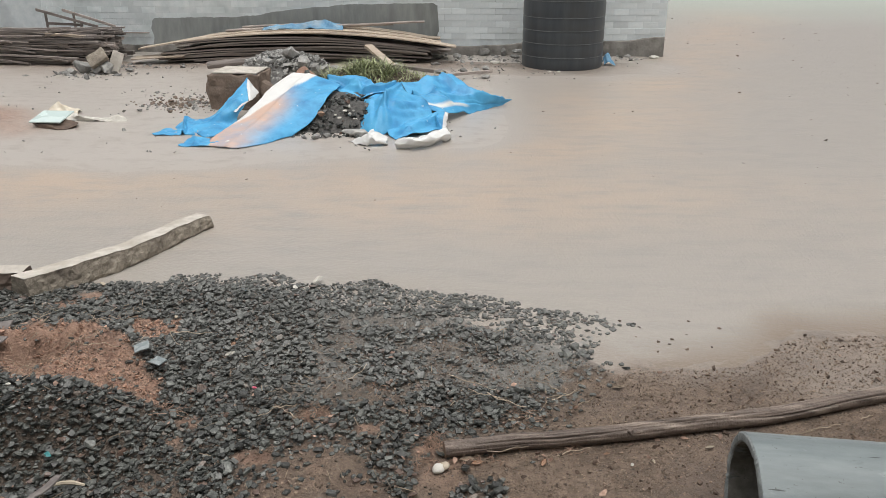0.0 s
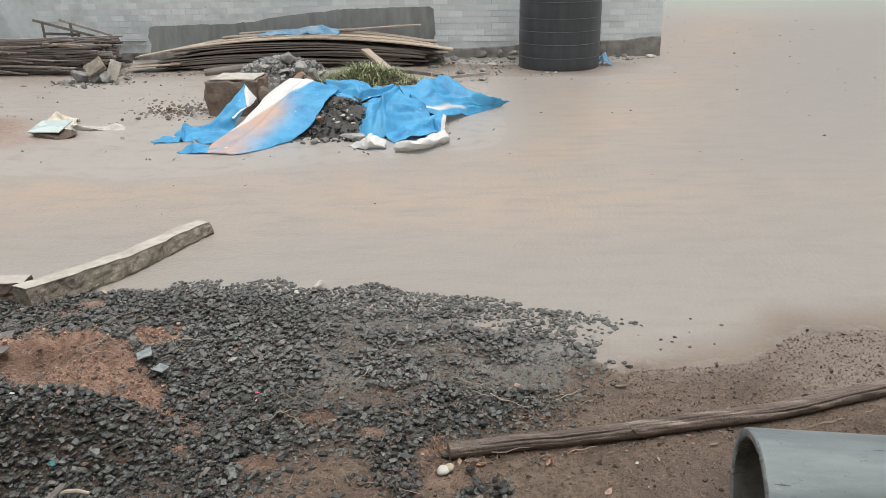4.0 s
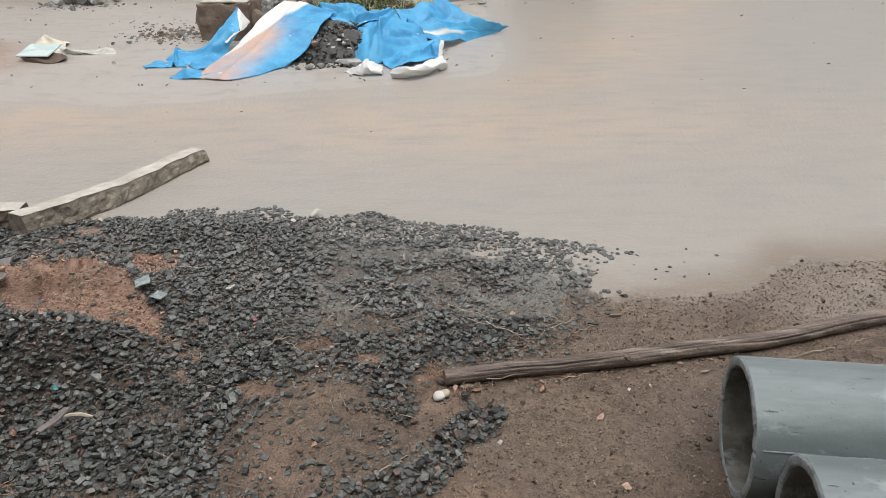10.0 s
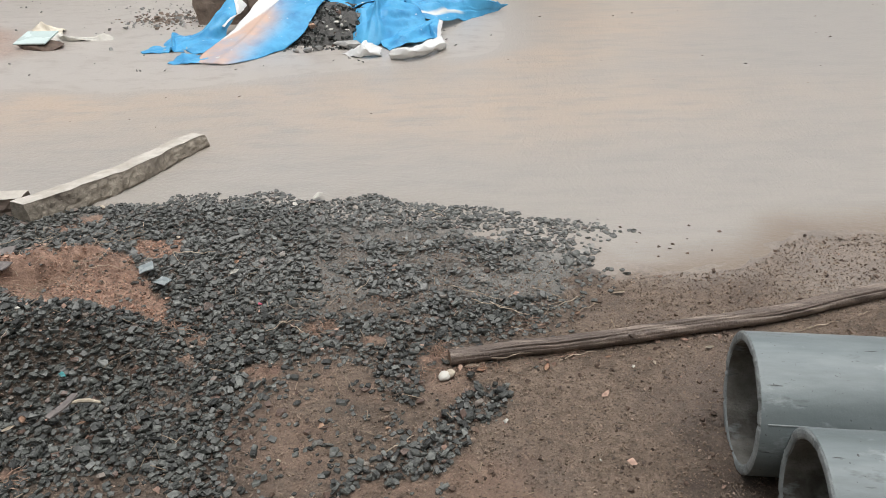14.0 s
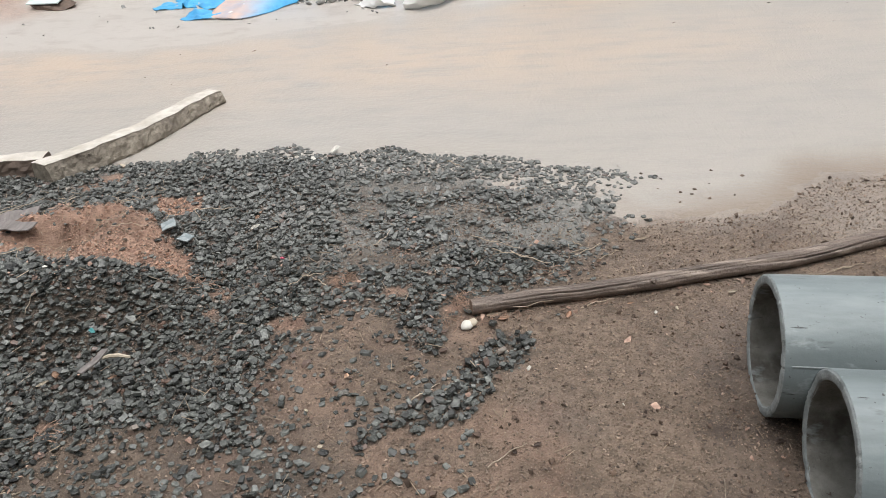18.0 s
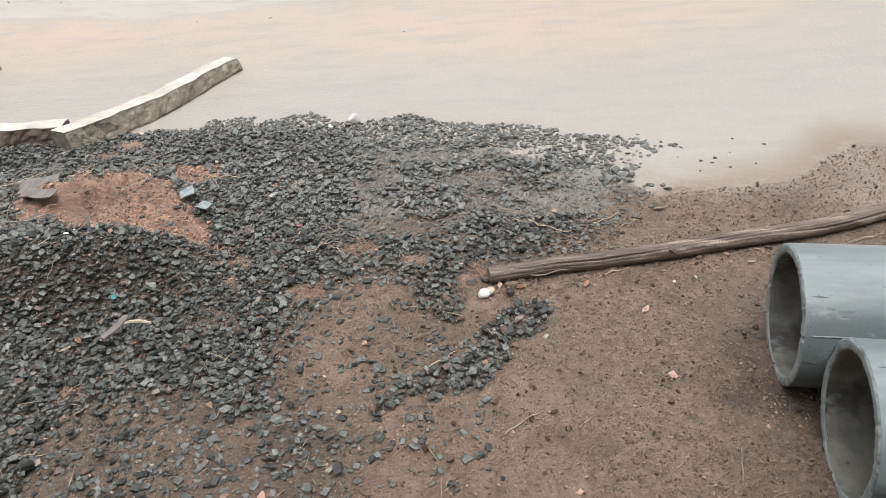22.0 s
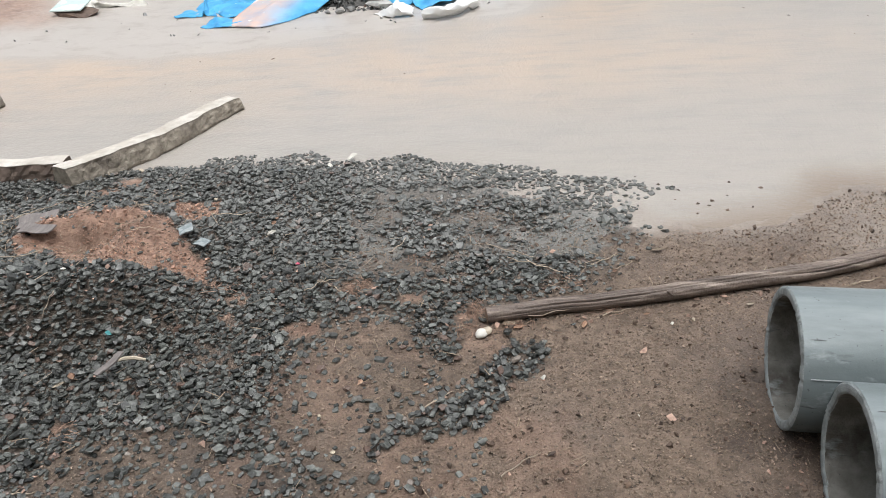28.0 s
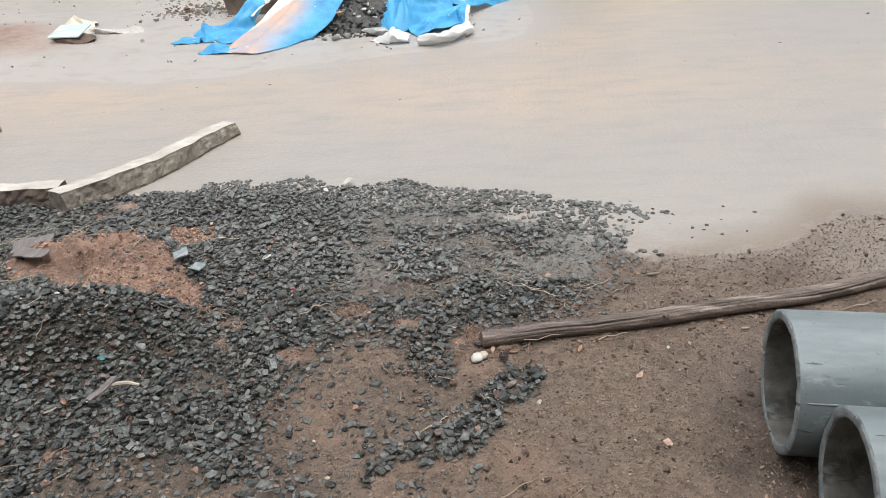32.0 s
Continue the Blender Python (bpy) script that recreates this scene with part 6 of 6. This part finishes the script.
es_ = np.clip(rr.lognormal(math.log(0.018), 0.6, len(ex_)), 0.006, 0.07) * (0.5 + ey_ / 14)
flo = scatter("flotsam", ex_, ey_, ex_ * 0 + 0.002, es_, hull_shapes(6, 29, 0.3, 8), M_CLOD, 31, 0.1)
tagged(flo, "dark specks of debris lying in the muddy water", "debris", kind="stuff")
sxs = np.array([0.72, 0.80, 0.86, 0.93, 0.90, 1.08, 0.78, 0.84, 0.68, 1.0, 0.75, 0.60, 0.97])
sys_ = np.array([2.78, 2.74, 2.76, 2.80, 2.68, 2.86, 2.66, 2.72, 2.92, 2.70, 2.86, 3.0, 2.92])
shs = scatter("shore_stones", sxs, sys_, height(sxs, sys_) * 0 + 0.001, 0.013 + 0.011 * np.abs(np.sin(sxs * 57)), hull_shapes(6, 37, 0.5, 10), M_CLOD, 33, 0.2)
tagged(shs, "dark stones standing out of the shallow water's edge", "stones", kind="stuff")

# shreds of reddish dead leaf and bark, thickest by the pole, the pipes and on the heap
M_SHRED = material("dead_leaf_shreds", (0.15, 0.085, 0.060), (0.44, 0.30, 0.23), 50, (0.45, 0.85), 0.0, island=0.5)
lx_, ly_ = rr.uniform(-2.1, 1.5, 5200), rr.uniform(1.05, 2.95, 5200)
by_pole = np.exp(-((ly_ - 1.93 - 0.21 * lx_) / 0.05) ** 2) * smooth(lx_, -0.15, 0.0) * smooth(1.1 - lx_, 0, 0.4)
by_end = np.exp(-(((lx_ + 0.07) / 0.06) ** 2 + ((ly_ - 1.97) / 0.08) ** 2))
by_pipe = np.exp(-((lx_ - 0.70) / 0.06) ** 2) * smooth(1.75 - ly_, 0, 0.3)
on_heap = 0.16 * smooth(-0.45 - lx_, 0, 0.3) * smooth(fbm(lx_, ly_, 2.6, 151), -0.05, 0.35) + 0.015
chance = np.maximum.reduce([0.80 * by_pole, 0.8 * by_end, 0.42 * by_pipe, on_heap])
ok = (rr.uniform(0, 1, 5200) < chance) & (height(lx_, ly_) > 0.002)
lx_, ly_ = lx_[ok], ly_[ok]
ls_ = np.clip(rr.lognormal(math.log(0.018), 0.42, len(lx_)), 0.007, 0.042)
shreds = scatter("leaf_shreds", lx_, ly_, height(lx_, ly_) + 0.004 + 0.016 * stones_field(lx_, ly_), ls_, hull_shapes(8, 41, 0.10, 8), M_SHRED, 43, 0.28)
tagged(shreds, "shreds of reddish dead leaf strewn on gravel and soil", "leaf litter", kind="stuff")


def fibre_clump(x, y, spread_r, count, seed, words):
    rf = random.Random(seed)
    vv, ff = [], []
    for _ in range(count):
        a0, r0 = rf.uniform(0, 6.283), spread_r * rf.random() ** 0.6
        cx0, cy0 = x + math.cos(a0) * r0, y + math.sin(a0) * r0
        ang, ln_, curl, w_ = rf.uniform(0, 6.283), rf.uniform(0.02, 0.07), rf.uniform(-2.2, 2.2), rf.uniform(0.0004, 0.0009)
        z0, lift_ = zat(cx0, cy0) + 0.006, rf.uniform(0.0, 0.010)
        k0 = len(vv)
        px_, py_ = cx0, cy0
        for i in range(6):
            an = ang + curl * i / 5
            zz = z0 + lift_ * math.sin(math.pi * i / 5)
            for e in (-1, 1):
                vv.append((px_ - math.sin(an) * w_ * e, py_ + math.cos(an) * w_ * e, zz + (0.001 if e > 0 else 0)))
            px_, py_ = px_ + math.cos(an) * ln_ / 5, py_ + math.sin(an) * ln_ / 5
        ff += [(k0 + 2 * i, k0 + 2 * i + 1, k0 + 2 * i + 3, k0 + 2 * i + 2) for i in range(5)]
    ob = mesh_object("fibre_clump", np.array(vv), np.array(ff), M_FIBRE)
    md = ob.modifiers.new("thickness", 'SOLIDIFY')
    md.thickness = 0.0007
    tagged(ob, words, "fibre clump", "fibre clumps on the ground")


M_FIBRE = material("rusty_fibre", (0.17, 0.10, 0.068), (0.36, 0.245, 0.18), 60, (0.5, 0.9), 0.0, island=0.45)
for k, (x, y, r_, c_) in enumerate(((-0.075, 2.02, 0.035, 60), (-0.10, 1.93, 0.03, 30), (-0.49, 2.16, 0.06, 70), (-0.28, 2.36, 0.05, 40), (0.03, 1.95, 0.05, 30), (0.14, 1.975, 0.06, 30), (0.33, 2.0, 0.05, 24), (-0.98, 2.14, 0.05, 40), (-1.20, 1.47, 0.035, 30), (0.22, 2.16, 0.04, 26), (-1.68, 2.36, 0.05, 26))):
    fibre_clump(x, y, r_, c_, 50 + k, "tuft of rusty brown plant fibre on wet soil" if k < 7 else "small tuft of dry fibre on the ground")

# wood sliver, chips and board on the left
sv = empty("wood_sliver", pose(-1.105, 1.752, zat(-1.105, 1.752) + 0.045, 0, 4, 4))
part("sliver", tube_bm([(-0.05, -0.006, 0), (-0.02, 0.004, 0.004), (0.01, 0.006, 0.005), (0.045, 0.0, 0.002)], [0.003, 0.006, 0.0065, 0.004], 6), M_PALE, sv)
tagged(sv, "cream wood sliver lying on gravel", "wood sliver")
for x, y, sx, sy, rz, mt, words in ((-1.165, 1.730, 0.028, 0.100, -24, M_OFFCUT, "grey wooden offcut lying on gravel"), (-1.79, 2.56, 0.15, 0.085, 15, M_OFFCUT, "soaked dark board lying on red soil"),
                                    (-1.75, 2.47, 0.16, 0.05, -14, M_OFFCUT, "soaked dark board lying on red soil"), (-1.17, 2.47, 0.055, 0.045, 30, M_PLASTIC, "pale plastic scrap lying on red soil"),
                                    (-1.09, 2.41, 0.06, 0.035, -30, M_PLASTIC, "pale plastic scrap lying on gravel")):
    c = box_bm(sx, sy, 0.006, 0.0015, 4)
    noise_shift(c, 0.010, 16, x * 5)
    o = part("scrap", c, mt)
    o.matrix_world = pose(x, y, zat(x, y) + (0.048 if y < 2 else 0.034), 6, -5, rz)
    tagged(o, words, "scrap", "scraps on the ground")

# ---------- bricks, last ----------
brick_a = bpy.data.meshes.new("brick")
bb = box_bm(PITCH - 0.005, 0.02, COURSE - 0.005, 0.002)
bb.to_mesh(brick_a)
bb.free()
brick_a.materials.append(M_BRICK)
brick_b = brick_a.copy()
brick_b.materials[0] = M_BARE
rest_v, rest_f = [], []
cube = [(-1, -1, -1), (1, -1, -1), (1, -1, 1), (-1, -1, 1), (-1, 1, -1), (1, 1, -1), (1, 1, 1), (-1, 1, 1)]
cf = [(0, 1, 2, 3), (1, 5, 6, 2), (4, 0, 3, 7), (3, 2, 6, 7), (0, 4, 5, 1)]
rb = random.Random(8)
made = 0
HOLES = ((-5.75, 0.72), (-5.75, 0.54), (-5.75, 0.90), (-8.0, 0.96), (-8.0, 0.80), (-3.35, 0.80), (-3.35, 0.46))
for row in range(3, 27):
    z = 0.0 + row * COURSE
    k = 0
    while True:
        s = -PITCH / 2 - k * PITCH - (PITCH / 2 if row % 2 else 0) - 0.004
        k += 1
        if s < -LEN + 0.15:
            break
        if z - COURSE / 2 < plinth_top(s) - 0.012:
            continue
        if -7.28 < s < -3.18 and z + COURSE / 2 < render_edge(s) + 0.02:
            continue
        hole = any(abs(s - hs) < PITCH / 2 and abs(z - hz_) < COURSE / 2 for hs, hz_ in HOLES)
        if (s > -5.2 and z < 1.05 and made < 300) or hole:
            o = new("brick", brick_b if hole else brick_a)
            o.parent = wall
            o.location = (s + rb.uniform(-0.003, 0.003), (0.010 if hole else 0.003) + rb.uniform(-0.003, 0.003), z + rb.uniform(-0.002, 0.002))
            o.rotation_euler = (rb.uniform(-0.02, 0.02), 0, rb.uniform(-0.015, 0.015))
            made += 1
        else:
            b0 = len(rest_v)
            j = rb.uniform(-0.003, 0.003)
            rest_v += [(s + cxx * (PITCH - 0.005) / 2, 0.003 + j + cyy * 0.01, z + czz * (COURSE - 0.005) / 2) for cxx, cyy, czz in cube]
            rest_f += [tuple(b0 + q for q in f) for f in cf]
ro = mesh_object("brickwork", np.array(rest_v), np.array(rest_f), M_BRICK_FAR)
ro.parent = wall
tagged(ro, "whitewashed brick courses", kind="stuff")
